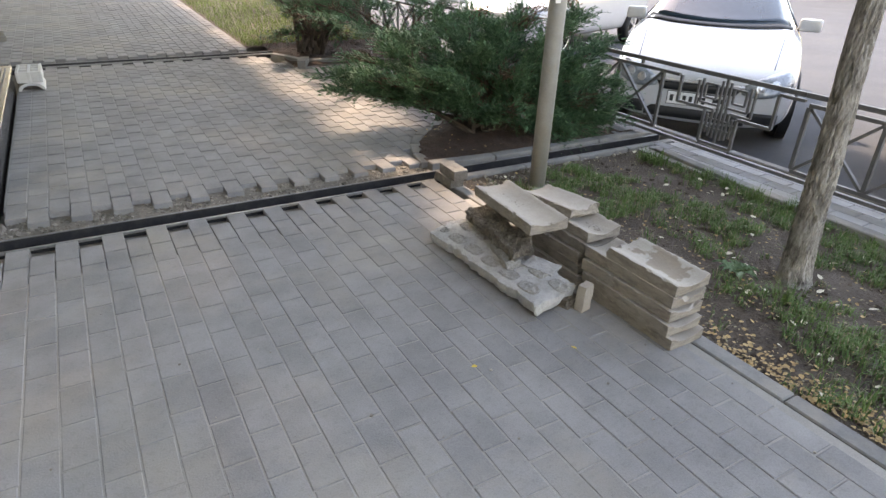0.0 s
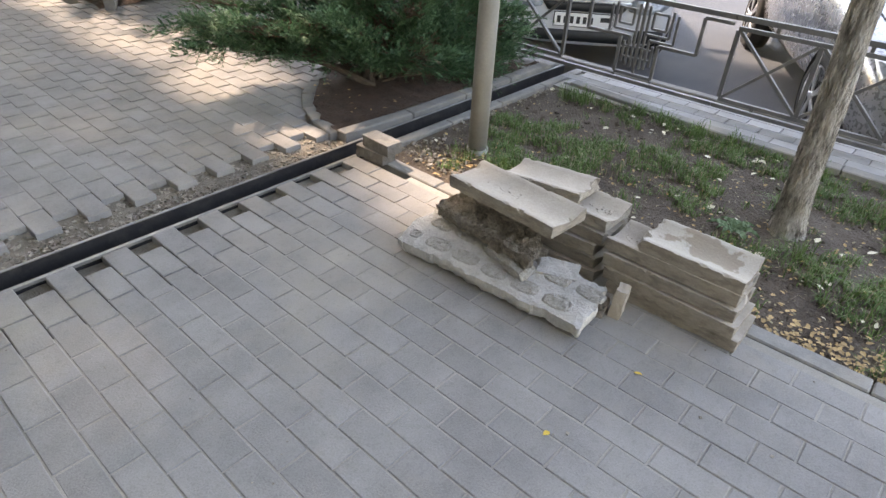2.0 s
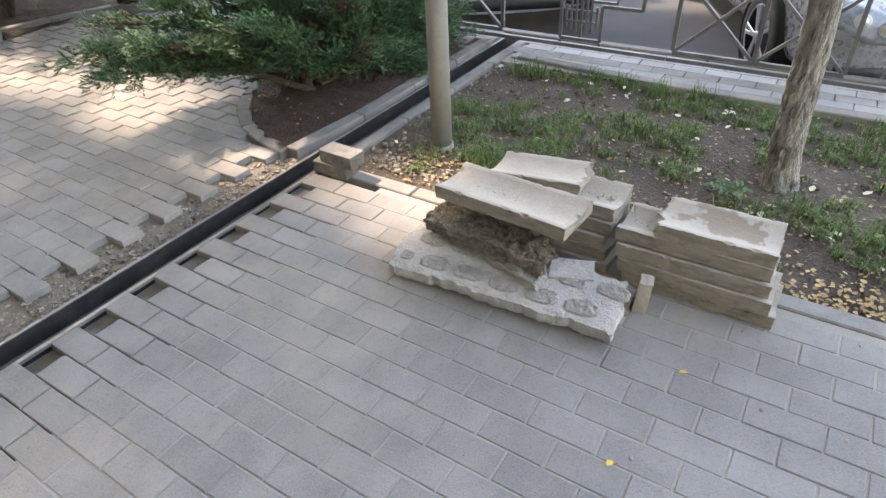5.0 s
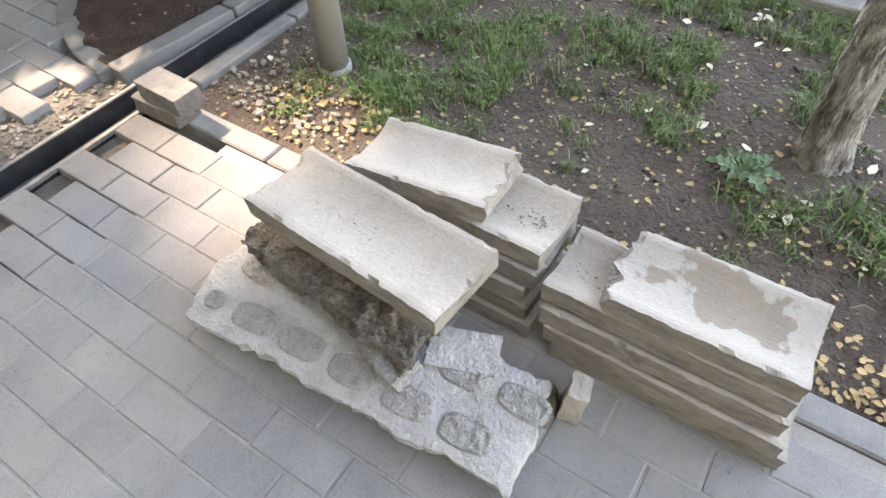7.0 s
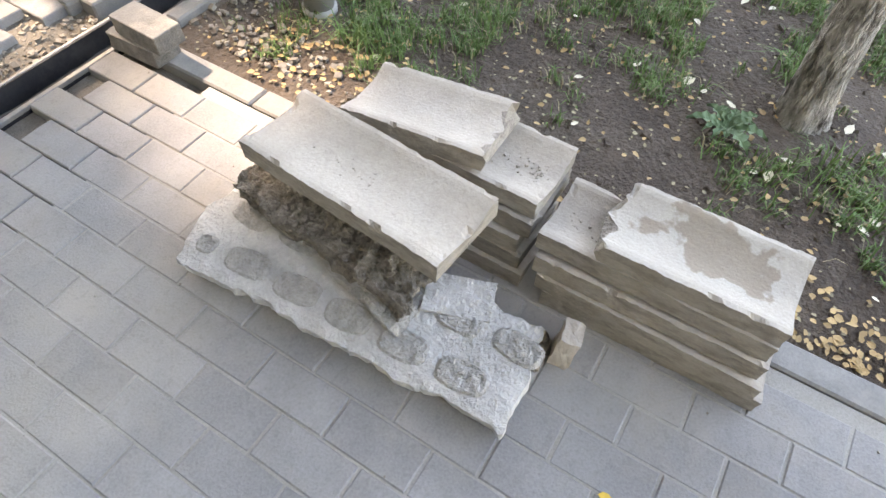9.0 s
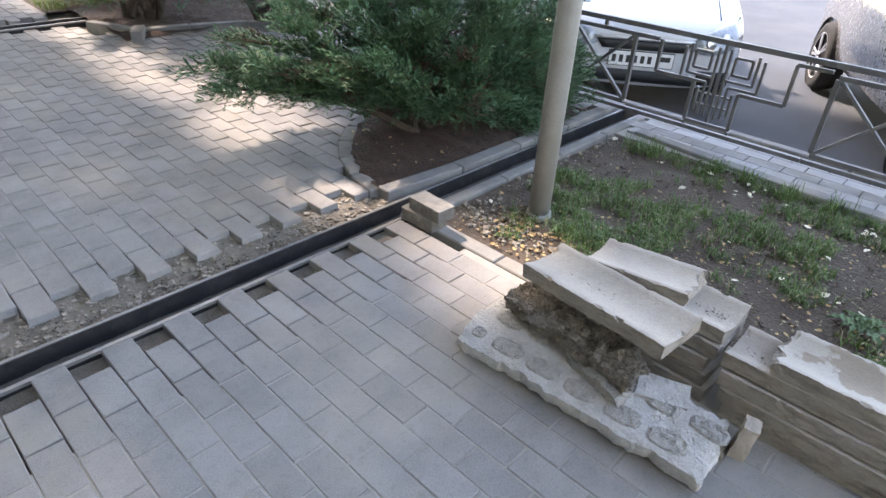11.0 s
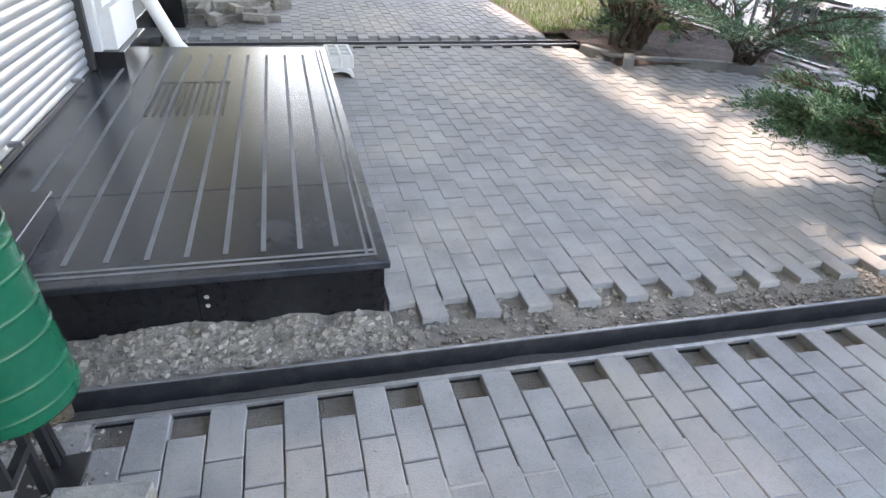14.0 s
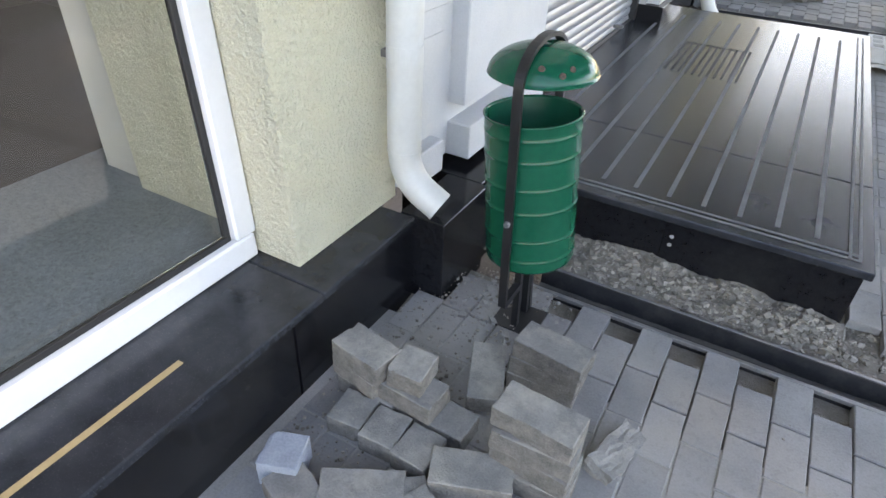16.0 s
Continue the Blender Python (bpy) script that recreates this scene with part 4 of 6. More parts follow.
# ---- waste bin ----
def waste_bin():
    t = thing("waste_bin", "green enamelled steel street bin with domed lid on a black stand", "waste bin", pose(-1.26, 3.17, 0.0, 0, -2.5, 0))
    tilt = pose(0, 0, 0.45) @ pose(0, 0, 0, 0, -3.5, 0) @ pose(0, 0, -0.45)
    R, z0, z1 = 0.131, 0.268, 0.715
    prof = [(0.002, z0 + 0.004), (R - 0.02, z0), (R - 0.004, z0 + 0.004), (R, z0 + 0.012)]
    for z in (0.31, 0.375, 0.465, 0.535, 0.615, 0.675):
        prof += [(R, z - 0.012), (R, z - 0.0055), (R + 0.0012, z - 0.003), (R + 0.0022, z), (R + 0.0012, z + 0.003), (R, z + 0.0055), (R, z + 0.012)]
    prof += [(R, z1 - 0.006), (R + 0.004, z1), (R - 0.001, z1 + 0.002), (R - 0.004, z1 - 0.006), (R - 0.005, z0 + 0.02), (0.002, z0 + 0.018)]
    part("drum", lathe(prof, 40), GREEN, t, smooth=True).matrix_local = tilt
    r = 0.142
    dome = [(r, 0.82), (r + 0.002, 0.822)] + [(r * math.cos(a), 0.822 + 0.074 * math.sin(a)) for a in [k * math.pi / 2 / 10 for k in range(11)][:-1]] + [(0.002, 0.896)]
    dome += [(0.002, 0.892)] + [((r - 0.004) * math.cos(a), 0.818 + 0.074 * math.sin(a)) for a in [k * math.pi / 2 / 10 for k in range(9, -1, -1)]]
    part("lid", lathe(dome, 40), GREEN, t, "domed green lid with worn spots", True)
    for a, b in ((0.3, 0.55), (-0.35, 0.6), (0.05, 0.4)):
        bm = lathe([(0.001, 0.003), (0.007, 0.003), (0.009, 0.0)], 10)
        way = Vector((math.cos(b) * math.cos(a - 0.9), math.cos(b) * math.sin(a - 0.9), math.sin(b)))
        bmesh.ops.transform(bm, verts=bm.verts, matrix=Matrix.Translation((way.x * r, way.y * r, 0.822 + 0.074 * way.z)) @ way.to_track_quat("Z", "Y").to_matrix().to_4x4())
        part("rust_spot", bm, TWIG, t)
    # the hoop: a flat bar that runs up one side, over the lid and down the other
    pts = []
    for k in range(31):
        a = math.pi * k / 30
        pts.append((math.cos(a) * 0.154, 0.0, 0.80 + 0.112 * math.sin(a) ** 0.8))
    pts = [(0.154, 0, 0.16), (0.154, 0, 0.5)] + pts + [(-0.154, 0, 0.5), (-0.154, 0, 0.16)]
    bm = bmesh.new()
    ring = []
    for i, p in enumerate(pts):
        d = (Vector(pts[min(i + 1, len(pts) - 1)]) - Vector(pts[max(i - 1, 0)])).normalized()
        n = Vector((0, 1, 0)).cross(d)
        ring.append([bm.verts.new(Vector(p) + n * s * 0.006 + Vector((0, u * 0.012, 0))) for s, u in ((-1, -1), (1, -1), (1, 1), (-1, 1))])
    for a, b in zip(ring, ring[1:]):
        for k in range(4):
            bm.faces.new((a[k], a[(k + 1) % 4], b[(k + 1) % 4], b[k]))
    bmesh.ops.recalc_face_normals(bm, faces=bm.faces[:])
    hoop = part("hoop", bm, BLACK, t)
    hoop.matrix_local = pose(0, 0, 0, 0, 0, -90)
    turn = pose(0, 0, 0, 0, 0, -90)
    for s in (1, -1):
        bm = lathe([(0.001, 0.012), (0.007, 0.012), (0.009, 0.008), (0.009, 0)], 12)
        bmesh.ops.transform(bm, verts=bm.verts, matrix=turn @ pose(s * 0.16, 0, 0.45, 0, 90 * s, 0))
        part("bolt", bm, RAIL, t)
        part("foot_bar", bar(turn @ Vector((s * 0.154, 0, 0.165)), turn @ Vector((s * 0.03, 0.0, 0.165)), 0.022, 0.022), BLACK, t)
        part("leg", bar(turn @ Vector((s * 0.035, 0, 0.25)), turn @ Vector((s * 0.04, 0, 0.0)), 0.02, 0.02, up=(1, 0, 0)), BLACK, t)
    part("leg", bar((0.0, 0.05, 0.25), (0.0, 0.07, 0.0), 0.02, 0.02, up=(1, 0, 0)), BLACK, t)
    part("base_plate", box(-0.075, 0.075, -0.07, 0.07, -0.002, 0.006, 0.001), BLACK, t)
    return t


waste_bin()

# ---- downpipes ----
def downpipe(name, label, x, y, kick, z_top=3.6, s=1.0, wall_x=-1.765):
    t = thing(name, label, "downpipe")
    r = 0.052 * s
    part("pipe", tube([(x, y, z_top), (x, y, kick + 0.20)], r, 24, caps=False), PIPE, t, smooth=True)
    pts = [(x, y, kick + 0.203)]
    for k in range(9):
        a = radians(58) * k / 8
        pts.append((x + 0.16 * (1 - math.cos(a)), y + 0.02 * (1 - math.cos(a)), kick + 0.20 - 0.16 * math.sin(a)))
    d = Vector((math.sin(radians(58)), 0.1, -math.cos(radians(58))))
    end = Vector(pts[-1]) + d * 0.06
    pts.append(tuple(end))
    part("elbow", tube(pts, r * 0.97, 24, caps=False), PIPE, t, smooth=True)
    # black disc in the mouth stands in for shade inside the pipe
    part("elbow_mouth", tube([Vector(pts[-1]) - d * 0.01, Vector(pts[-1]) - d * 0.012], r * 0.95, 24), CARBLACK, t)
    for z in (kick + 0.205, kick + 0.46, kick + 0.52):
        part("seam", tube([(x, y, z), (x, y, z + 0.006)], r * 1.03, 24), PIPE, t)
    part("joint_sleeve", tube([(x, y, kick + 0.465), (x, y, kick + 0.52)], r * 1.02, 24), PIPE, t)
    part("clamp", box(wall_x - 0.004, x, y - 0.012, y + 0.012, kick + 0.48, kick + 0.50), RAIL, t)
    return t


downpipe("downpipe", "white painted metal downpipe ending in an elbow over the plinth", -1.695, 3.14, 0.30)
t = thing("downpipe", "white downpipe slanting out past the far pier", "downpipe")
part("pipe", tube([(-1.58, 6.99, 3.6), (-1.58, 6.99, 0.75)], 0.052, 20, caps=False), PIPE, t, smooth=True)
part("elbow", tube([(-1.58, 6.99, 0.75), (-1.57, 6.99, 0.68), (-1.54, 6.98, 0.6), (-1.38, 6.95, 0.25), (-1.33, 6.94, 0.2)], 0.05, 20), PIPE, t, smooth=True)

# mouldings of the white wall
wall("wall_moulding", "white stepped rusticated blocks of the wall", [
    (-1.76, -1.70, 3.24, 3.42, 0.885, 3.6), (-1.76, -1.715, 3.24, 3.40, 0.80, 0.8845), (-1.76, -1.735, 3.22, 3.38, 0.50, 0.7995), (-1.76, -1.70, 3.22, 3.40, PT + 0.031, 0.44),
    (-1.76, -1.69, 3.52, 4.24, 0.52, 1.1), (-1.76, -1.66, 3.52, 4.24, PT + 0.031, 0.45), (-1.76, -1.70, 3.52, 3.78, 1.1005, 3.6), (-1.76, -1.70, 3.9, 4.24, 1.1005, 3.6)], STUCCO_W)
wall("wall_moulding", "white base blocks of the far pier", [(-1.75, -1.62, 6.25, 6.9, 0.371, 0.62), (-1.75, -1.66, 6.25, 6.9, 0.6205, 0.72)], STUCCO_W)

# ---- pole ----
t = thing("street_pole", "grey painted round steel pole standing in the soil", "pole")
part("shaft", tube([(2.635, 2.96, -0.05), (2.642, 2.962, 1.0), (2.667, 2.975, 5.0)], [0.052, 0.051, 0.045], 28), POLE, t, smooth=True)
part("collar", tube([(2.635, 2.96, -0.03), (2.635, 2.96, 0.012)], 0.06, 28), POLE, t, smooth=True)
part("tag", box(2.585, 2.62, 2.913, 2.917, 1.12, 1.16), PVC, t, "torn paper tag")

# ---- trees ----
def leaf_cards(rng, centres, size, count, gaps=None):
    """Corners and faces of many small folded leaves spread about the centres (x, y, z, radius, flatness)."""
    vs, fs = [], []
    for cx, cy, cz, r, flat, n in centres:
        for _ in range(n):
            while True:
                p = Vector((rng.uniform(-1, 1), rng.uniform(-1, 1), rng.uniform(-1, 1)))
                if p.length < 1:
                    break
            p = Vector((cx + p.x * r, cy + p.y * r, cz + p.z * r * flat))
            if gaps and gaps(p):
                continue
            s = size * rng.uniform(0.6, 1.2)
            m = Euler((rng.uniform(-0.9, 0.9), rng.uniform(-0.9, 0.9), rng.uniform(0, 6.3))).to_matrix()
            k = len(vs)
            vs += [p + m @ Vector(q) * s for q in ((0, -0.6, 0), (0.32, -0.1, 0.06), (0, 0.6, 0), (-0.32, -0.1, 0.06))]
            fs += [(k, k + 1, k + 2), (k, k + 2, k + 3)]
    return vs, fs


def open_to_sun(p):
    """Where crown leaves are left out, so that sun falls on chosen ground patches."""
    k = p.z / sun_way.z
    x, y = p.x - sun_way.x * k, p.y - sun_way.y * k
    wob = 0.25 * noise.noise(Vector((x * 2.2, y * 2.2, 0)))
    if ((x - 2.14) / 0.4) ** 2 + ((y - 2.72) / 0.52) ** 2 < 1 + wob * 2:
        return True
    if 3.35 < y < 7.9 and abs(x - (2.2 + 0.05 * (y - 4))) < (0.36 + 0.06 * (y - 4)) * (1.0 + wob * 2.0) and noise.noise(Vector((x * 2.8, y * 1.3, 8))) < 0.42:
        return True
    return (y > 8.2 and x > 1.9 + wob) or x > 6.8 + wob * 2


def tree(name, label, base, lean, r0, height, crown, seed, gaps=None, fork=2.2):
    rng = random.Random(seed)
    t = thing(name, label, "tree")
    b = Vector(base)
    n = 26
    pts = [b + Vector((lean[0] * z + 0.02 * noise.noise(Vector((z * 1.5, seed, 0))), lean[1] * z + 0.02 * noise.noise(Vector((seed, z * 1.5, 4))), z)) for z in [-0.08 + (height + 0.08) * k / n for k in range(n + 1)]]
    bm = bmesh.new()
    rings, sides = [], 56
    fine = []
    for k in range(n * 8 + 1):
        q = k / 8
        i = min(int(q), n - 1)
        fine.append(pts[i].lerp(pts[i + 1], q - i))
    for k, p in enumerate(fine):
        z = p.z - b.z
        r = r0 * (1 + 0.35 * math.exp(-max(z, 0) / 0.07)) * (1 - 0.55 * max(z, 0) / height)
        ring = []
        for s in range(sides):
            a = s * math.tau / sides
            g = noise.noise(Vector((math.cos(a) * 5, math.sin(a) * 5, z * 2.2 + seed)))
            g2 = noise.noise(Vector((math.cos(a) * 11, math.sin(a) * 11, z * 6 + seed)))
            ridge = 1 - min(1.0, abs(noise.noise(Vector((math.cos(a) * 4.2, math.sin(a) * 4.2, z * 8.5 + seed)))) * 4.5)
            ring.append(bm.verts.new(p + Vector((math.cos(a), math.sin(a), 0)) * (r * (1 + 0.05 * g) + 0.004 * g2 - 0.011 * ridge)))
        rings.append(ring)
    for p, q in zip(rings, rings[1:]):
        for s in range(sides):
            bm.faces.new((p[s], p[(s + 1) % sides], q[(s + 1) % sides], q[s]))
    bm.faces.new(rings[-1])
    part("trunk", bm, BARK, t, smooth=True)
    for c in crown[:7]:
        start = pts[-1] - Vector((0, 0, rng.uniform(0.0, 0.8)))
        end = Vector(c[:3])
        midp = start.lerp(end, 0.5) + Vector((0, 0, 0.4))
        part("limb", tube([start, midp, end], [r0 * 0.4, r0 * 0.25, 0.02], 8), BARK, t)
    vs, fs = leaf_cards(rng, crown, 0.33, 0, gaps)
    part_ob = from_lists("crown", vs, fs, CANOPY, t)
    return t


rng = random.Random(8)
# Crowns stay out of view; they are spread to keep sun off the paving.
def crown_field(x0, x1, y0, y1, seed):
    r = random.Random(seed)
    out = []
    x = x0
    while x < x1:
        y = y0
        while y < y1:
            out.append((x + r.uniform(-0.3, 0.3), y + r.uniform(-0.3, 0.3), 5.6 + r.uniform(-0.5, 0.9), 1.0, 0.6, 130 if x < 1.9 and 3.0 < y < 9 else 300))
            y += 1.0
        x += 1.0
    return out


tree("street_tree", "leaning street tree with pale furrowed bark in the soil strip", (3.02, 1.42, -0.02), (0.0, 0.05), 0.066, 3.6, crown_field(-0.9, 6.4, 1.4, 7.0, 21), 3, open_to_sun)
# two more trees, added to carry the shading crowns further along
tree("street_tree", "street tree added beyond the far shrub bed, its crown shading the paving", (4.2, 9.6, 0.05), (0.02, 0.03), 0.09, 3.6, crown_field(-0.9, 6.4, 7.0, 13.0, 2), 7, open_to_sun)

tree("street_tree", "tall street tree added far along the verge to shade the far paving", (4.3, 14.0, 0.15), (0.01, 0.02), 0.1, 3.8, crown_field(-0.9, 5.0, 13.0, 21.0, 6), 17, open_to_sun)

# Unseen leaf masses all round, added to darken what the granite mirrors.
def far_woods():
    r = random.Random(77)
    centres = [(x, y, r.uniform(1.5, 6.0), r.uniform(1.6, 2.6), 1.0, 110) for x, y in [(-3 + 2.2 * k, 34 + r.uniform(0, 8)) for k in range(14)] + [(30 + r.uniform(0, 5), -14 + 2.6 * k) for k in range(20)] + [(-1 + 2.4 * k, -24 - r.uniform(0, 5)) for k in range(12)]]
    vs, fs = leaf_cards(r, centres, 1.0, 0)
    return tagged(from_lists("far_woods", vs, fs, CANOPY), "unseen backdrop of leafy tree masses, added to darken reflections", "trees", kind="stuff")


far_woods()

# ---- junipers ----
def juniper(name, label, base, limbs, plumes, sprays, seed, dry=0.0, spread=0.16, droop=0.25):
    """A spreading juniper: bent limbs, each with a row of flat feathery plumes of fine needles along its outer part."""
    rng = random.Random(seed)
    t = thing(name, label, "juniper bush")
    b = Vector(base)
    vs, fs, dv, df = [], [], [], []
    up_way = Vector((0, 0, 1))
    part("trunk", tube([b + Vector((0, 0, -0.05)), b + Vector((0.02, 0, 0.06)), b + Vector((0.0, 0.03, 0.14))], [0.05, 0.045, 0.03], 10), TWIG, t)
    for tip, up in limbs:
        tip = Vector(tip)
        start = b + Vector((rng.uniform(-0.2, 0.2), rng.uniform(-0.14, 0.14), rng.uniform(-0.02, 0.1)))
        c1 = start.lerp(tip, 0.4) + Vector((0, 0, up))
        path = []
        for k in range(9):
            u = k / 8
            path.append(start * (1 - u) ** 2 + c1 * 2 * u * (1 - u) + tip * u * u + Vector((rng.uniform(-1, 1), rng.uniform(-1, 1), rng.uniform(-1, 1))) * 0.012)
        part("limb", tube(path, [0.024 * (1 - 0.75 * k / 8) for k in range(9)], 7), TWIG, t)
        for m in range(plumes):
            u = 1.0 - 0.8 * (m / plumes) ** 1.1
            q = u * 8
            i = min(int(q), 7)
            p0 = path[i].lerp(path[i + 1], q - i)
            axis = (path[i + 1] - path[i]).normalized()
            side = axis.cross(up_way).normalized() * (1 if m % 2 else -1)
            out = (axis * 0.8 + side * rng.uniform(0.1, 1.0) + up_way * rng.uniform(-0.1, 0.45)).normalized()
            reach = spread * rng.uniform(0.7, 1.6)
            isdry = rng.random() < dry or (u < 0.5 and rng.random() < 0.35)
            V, F = (dv, df) if isdry else (vs, fs)
            for _ in range(sprays if u > 0.5 else sprays // 2):
                w0 = rng.random()
                p = p0 + out * reach * w0 + Vector((rng.gauss(0, 1), rng.gauss(0, 1), rng.gauss(0, 0.55))) * 0.034 - up_way * droop * reach * w0 * w0
                d = (out + Vector((rng.gauss(0, 0.45), rng.gauss(0, 0.45), rng.gauss(0.12, 0.3)))).normalized()
                L = rng.uniform(0.05, 0.13)
                sd = d.cross(up_way).normalized()
                n = rng.randint(10, 16)
                for k in range(n):
                    a = k / n
                    o = p + d * L * a - up_way * droop * L * a * a
                    w = (d * 1.0 + sd * (1 if k % 2 else -1) * rng.uniform(0.3, 0.8) + up_way * rng.uniform(-0.35, 0.5)).normalized()
                    l = rng.uniform(0.016, 0.036) * (1.1 - 0.5 * a)
                    th = w.cross(Vector((rng.uniform(-1, 1), rng.uniform(-1, 1), 1))).normalized() * 0.0026
                    j = len(V)
                    V += [o - th, o + th, o + w * l * 0.6 + th * 1.1, o + w * l, o + w * l * 0.6 - th * 1.1]
                    F += [(j, j + 1, j + 2, j + 4), (j + 4, j + 2, j + 3)]
    from_lists("crown", vs, fs, NEEDLE, t)
    if dv:
        from_lists("dry_sprays", dv, df, NEEDLE_DRY, t)["label"] = "brown dry inner sprays"
    return t


r = random.Random(21)
tips = [(1.98, 4.65, 0.5), (2.1, 4.4, 0.55), (2.2, 4.75, 0.62), (2.3, 4.15, 0.52), (2.35, 4.5, 0.72), (2.5, 3.98, 0.6), (2.55, 4.8, 0.8), (2.6, 4.3, 0.82), (2.8, 4.0, 0.78), (2.85, 4.6, 0.92), (2.95, 3.82, 0.6),
        (3.05, 4.2, 0.95), (3.2, 4.75, 0.98), (3.25, 3.8, 0.8), (3.35, 4.3, 1.0), (3.5, 3.74, 0.5), (3.55, 4.0, 0.92), (3.6, 4.5, 1.02), (3.75, 3.74, 0.35), (3.8, 3.85, 0.75), (3.85, 4.2, 1.0), (3.95, 3.72, 0.5), (4.0, 4.0, 0.8), (4.05, 4.4, 1.05),
        (3.6, 3.76, 0.2), (3.85, 3.76, 0.18), (3.4, 4.1, 0.45), (3.7, 4.1, 0.4), (3.1, 4.5, 0.55), (3.9, 4.3, 0.5), (3.5, 4.3, 0.3), (3.3, 3.85, 0.42), (2.5, 4.25, 0.36), (2.65, 3.92, 0.38), (2.9, 3.78, 0.33), (3.15, 3.76, 0.25), (3.35, 3.74, 0.2), (3.5, 4.5, 0.3), (2.7, 4.6, 0.42), (3.2, 4.0, 0.36), (3.0, 4.4, 0.42), (3.7, 3.9, 0.3), (4.05, 3.8, 0.3), (4.1, 4.2, 0.3), (2.3, 4.6, 0.4), (1.95, 4.5, 0.42), (2.05, 4.75, 0.5), (3.45, 3.72, 0.12), (3.7, 3.72, 0.1), (3.95, 3.74, 0.14), (3.55, 3.85, 0.6), (3.9, 3.9, 0.55)]
juniper("juniper_bush", "spreading blue-green juniper bush with dark bare inner limbs", (3.02, 4.13, 0.02), [((p[0], p[1], 0.84 * p[2]), 0.02 + 0.16 * p[2]) for p in tips], 17, 32, 31, 0.05, 0.15)
juniper("juniper_bush", "low green juniper bush in the far bed", (3.55, 6.9, 0.08), [((3.35 + 1.0 * math.cos(a), 6.6 + 0.8 * math.sin(a), 0.45 + 0.4 * r.random()), 0.25) for a in [k * 0.45 for k in range(14)]], 12, 24, 33, 0.06, 0.19)
juniper("juniper_bush", "tall half-dry juniper bush in the far bed", (2.75, 7.55, 0.1), [((2.75 + 0.55 * math.cos(a), 7.6 + 0.5 * math.sin(a), 0.3 + 0.95 * r.random()), 0.25) for a in [k * 0.45 for k in range(18)]], 12, 22, 35, 0.3, 0.15)
juniper("juniper_bush", "bushy green shrub behind the far bed", (3.3, 8.6, 0.1), [((3.3 + 0.9 * math.cos(a), 8.6 + 0.8 * math.sin(a), 0.5 + 0.9 * r.random()), 0.3) for a in [k * 0.42 for k in range(18)]], 12, 22, 37, 0.2, 0.2)

# ---- fence ----
def fence_section():
    t = thing("fence_section", "low dark grey steel fence section with crossed bars and meander", "fence", group="fence sections")
    X, w = 0.0, 0.024
    def b(name, p, q, d=0.024, ww=0.024):
        part(name, bar((X, p[0], p[1]), (X, q[0], q[1]), ww, d, up=(1, 0, 0)), FENCE, t)
    b("rail", (4.40, 0.615), (2.27, 0.615), 0.03, 0.03)
    b("rail", (4.40, 0.07), (2.27, 0.07), 0.024, 0.03)
    y0, y1, ym = 4.37, 3.43, 3.90
    b("rail", (y0, 0.555), (3.27, 0.555))
    b("rail", (y0, 0.115), (y1, 0.115))
    for y in (y0, y1, ym):
        b("post", (y, 0.128), (y, 0.542))
    for a, c in ((y0, ym), (ym, y1)):
        b("brace", (a - 0.015, 0.13), (c + 0.015, 0.54), 0.018)
        b("brace", (a - 0.015, 0.54), (c + 0.015, 0.13), 0.0175)
    for y in (4.15, 3.66):
        b("spacer", (y, 0.087), (y, 0.102), 0.02, 0.02)
        b("spacer", (y, 0.57), (y, 0.598), 0.02, 0.02)
    run = [(3.25, 0.555), (3.25, 0.36), (2.99, 0.36), (2.99, 0.115), (2.71, 0.115), (2.71, 0.34), (2.45, 0.34), (2.45, 0.575), (2.27, 0.575)]
    for p, q in zip(run, run[1:]):
        b("meander", p, q, 0.02, 0.02)
    c = 2.85
    b("meander_post", (c, 0.13), (c, 0.598), 0.018, 0.018)
    for s in (1, -1):
        sq = [(c + s * 0.07, 0.44), (c + s * 0.07, 0.54), (c + s * 0.17, 0.54), (c + s * 0.17, 0.44), (c + s * 0.07, 0.44)]
        lines = [sq, [(c + s * 0.2, 0.57), (c + s * 0.2, 0.40), (c + s * 0.035, 0.40), (c + s * 0.035, 0.16)],
                 [(c + s * 0.235, 0.55), (c + s * 0.235, 0.365), (c + s * 0.07, 0.365), (c + s * 0.07, 0.17)], [(c + s * 0.035, 0.40), (c + s * 0.035, 0.58)], [(c + s * 0.105, 0.33), (c + s * 0.105, 0.19)]]
        for ln in lines:
            for p, q in zip(ln, ln[1:]):
                b("ornament", p, q, 0.014, 0.016)
    for z in (0.3, 0.23):
        b("ornament", (c - 0.11, z), (c + 0.11, z), 0.01, 0.014)
    for y in (2.99, 2.71):
        b("spacer", (y, 0.087), (y, 0.104), 0.02, 0.02)
    return t


fence = fence_section()
fence.matrix_world = pose(4.2, 0, 0)
for k, z in ((-1, 0.0), (-2, 0.0), (-3, 0.0), (2, 0.06), (3, 0.1)):
    copy_thing(fence, pose(4.2, 2.135 * k, z))

# ---- cars ----
from mathutils.bvhtree import BVHTree


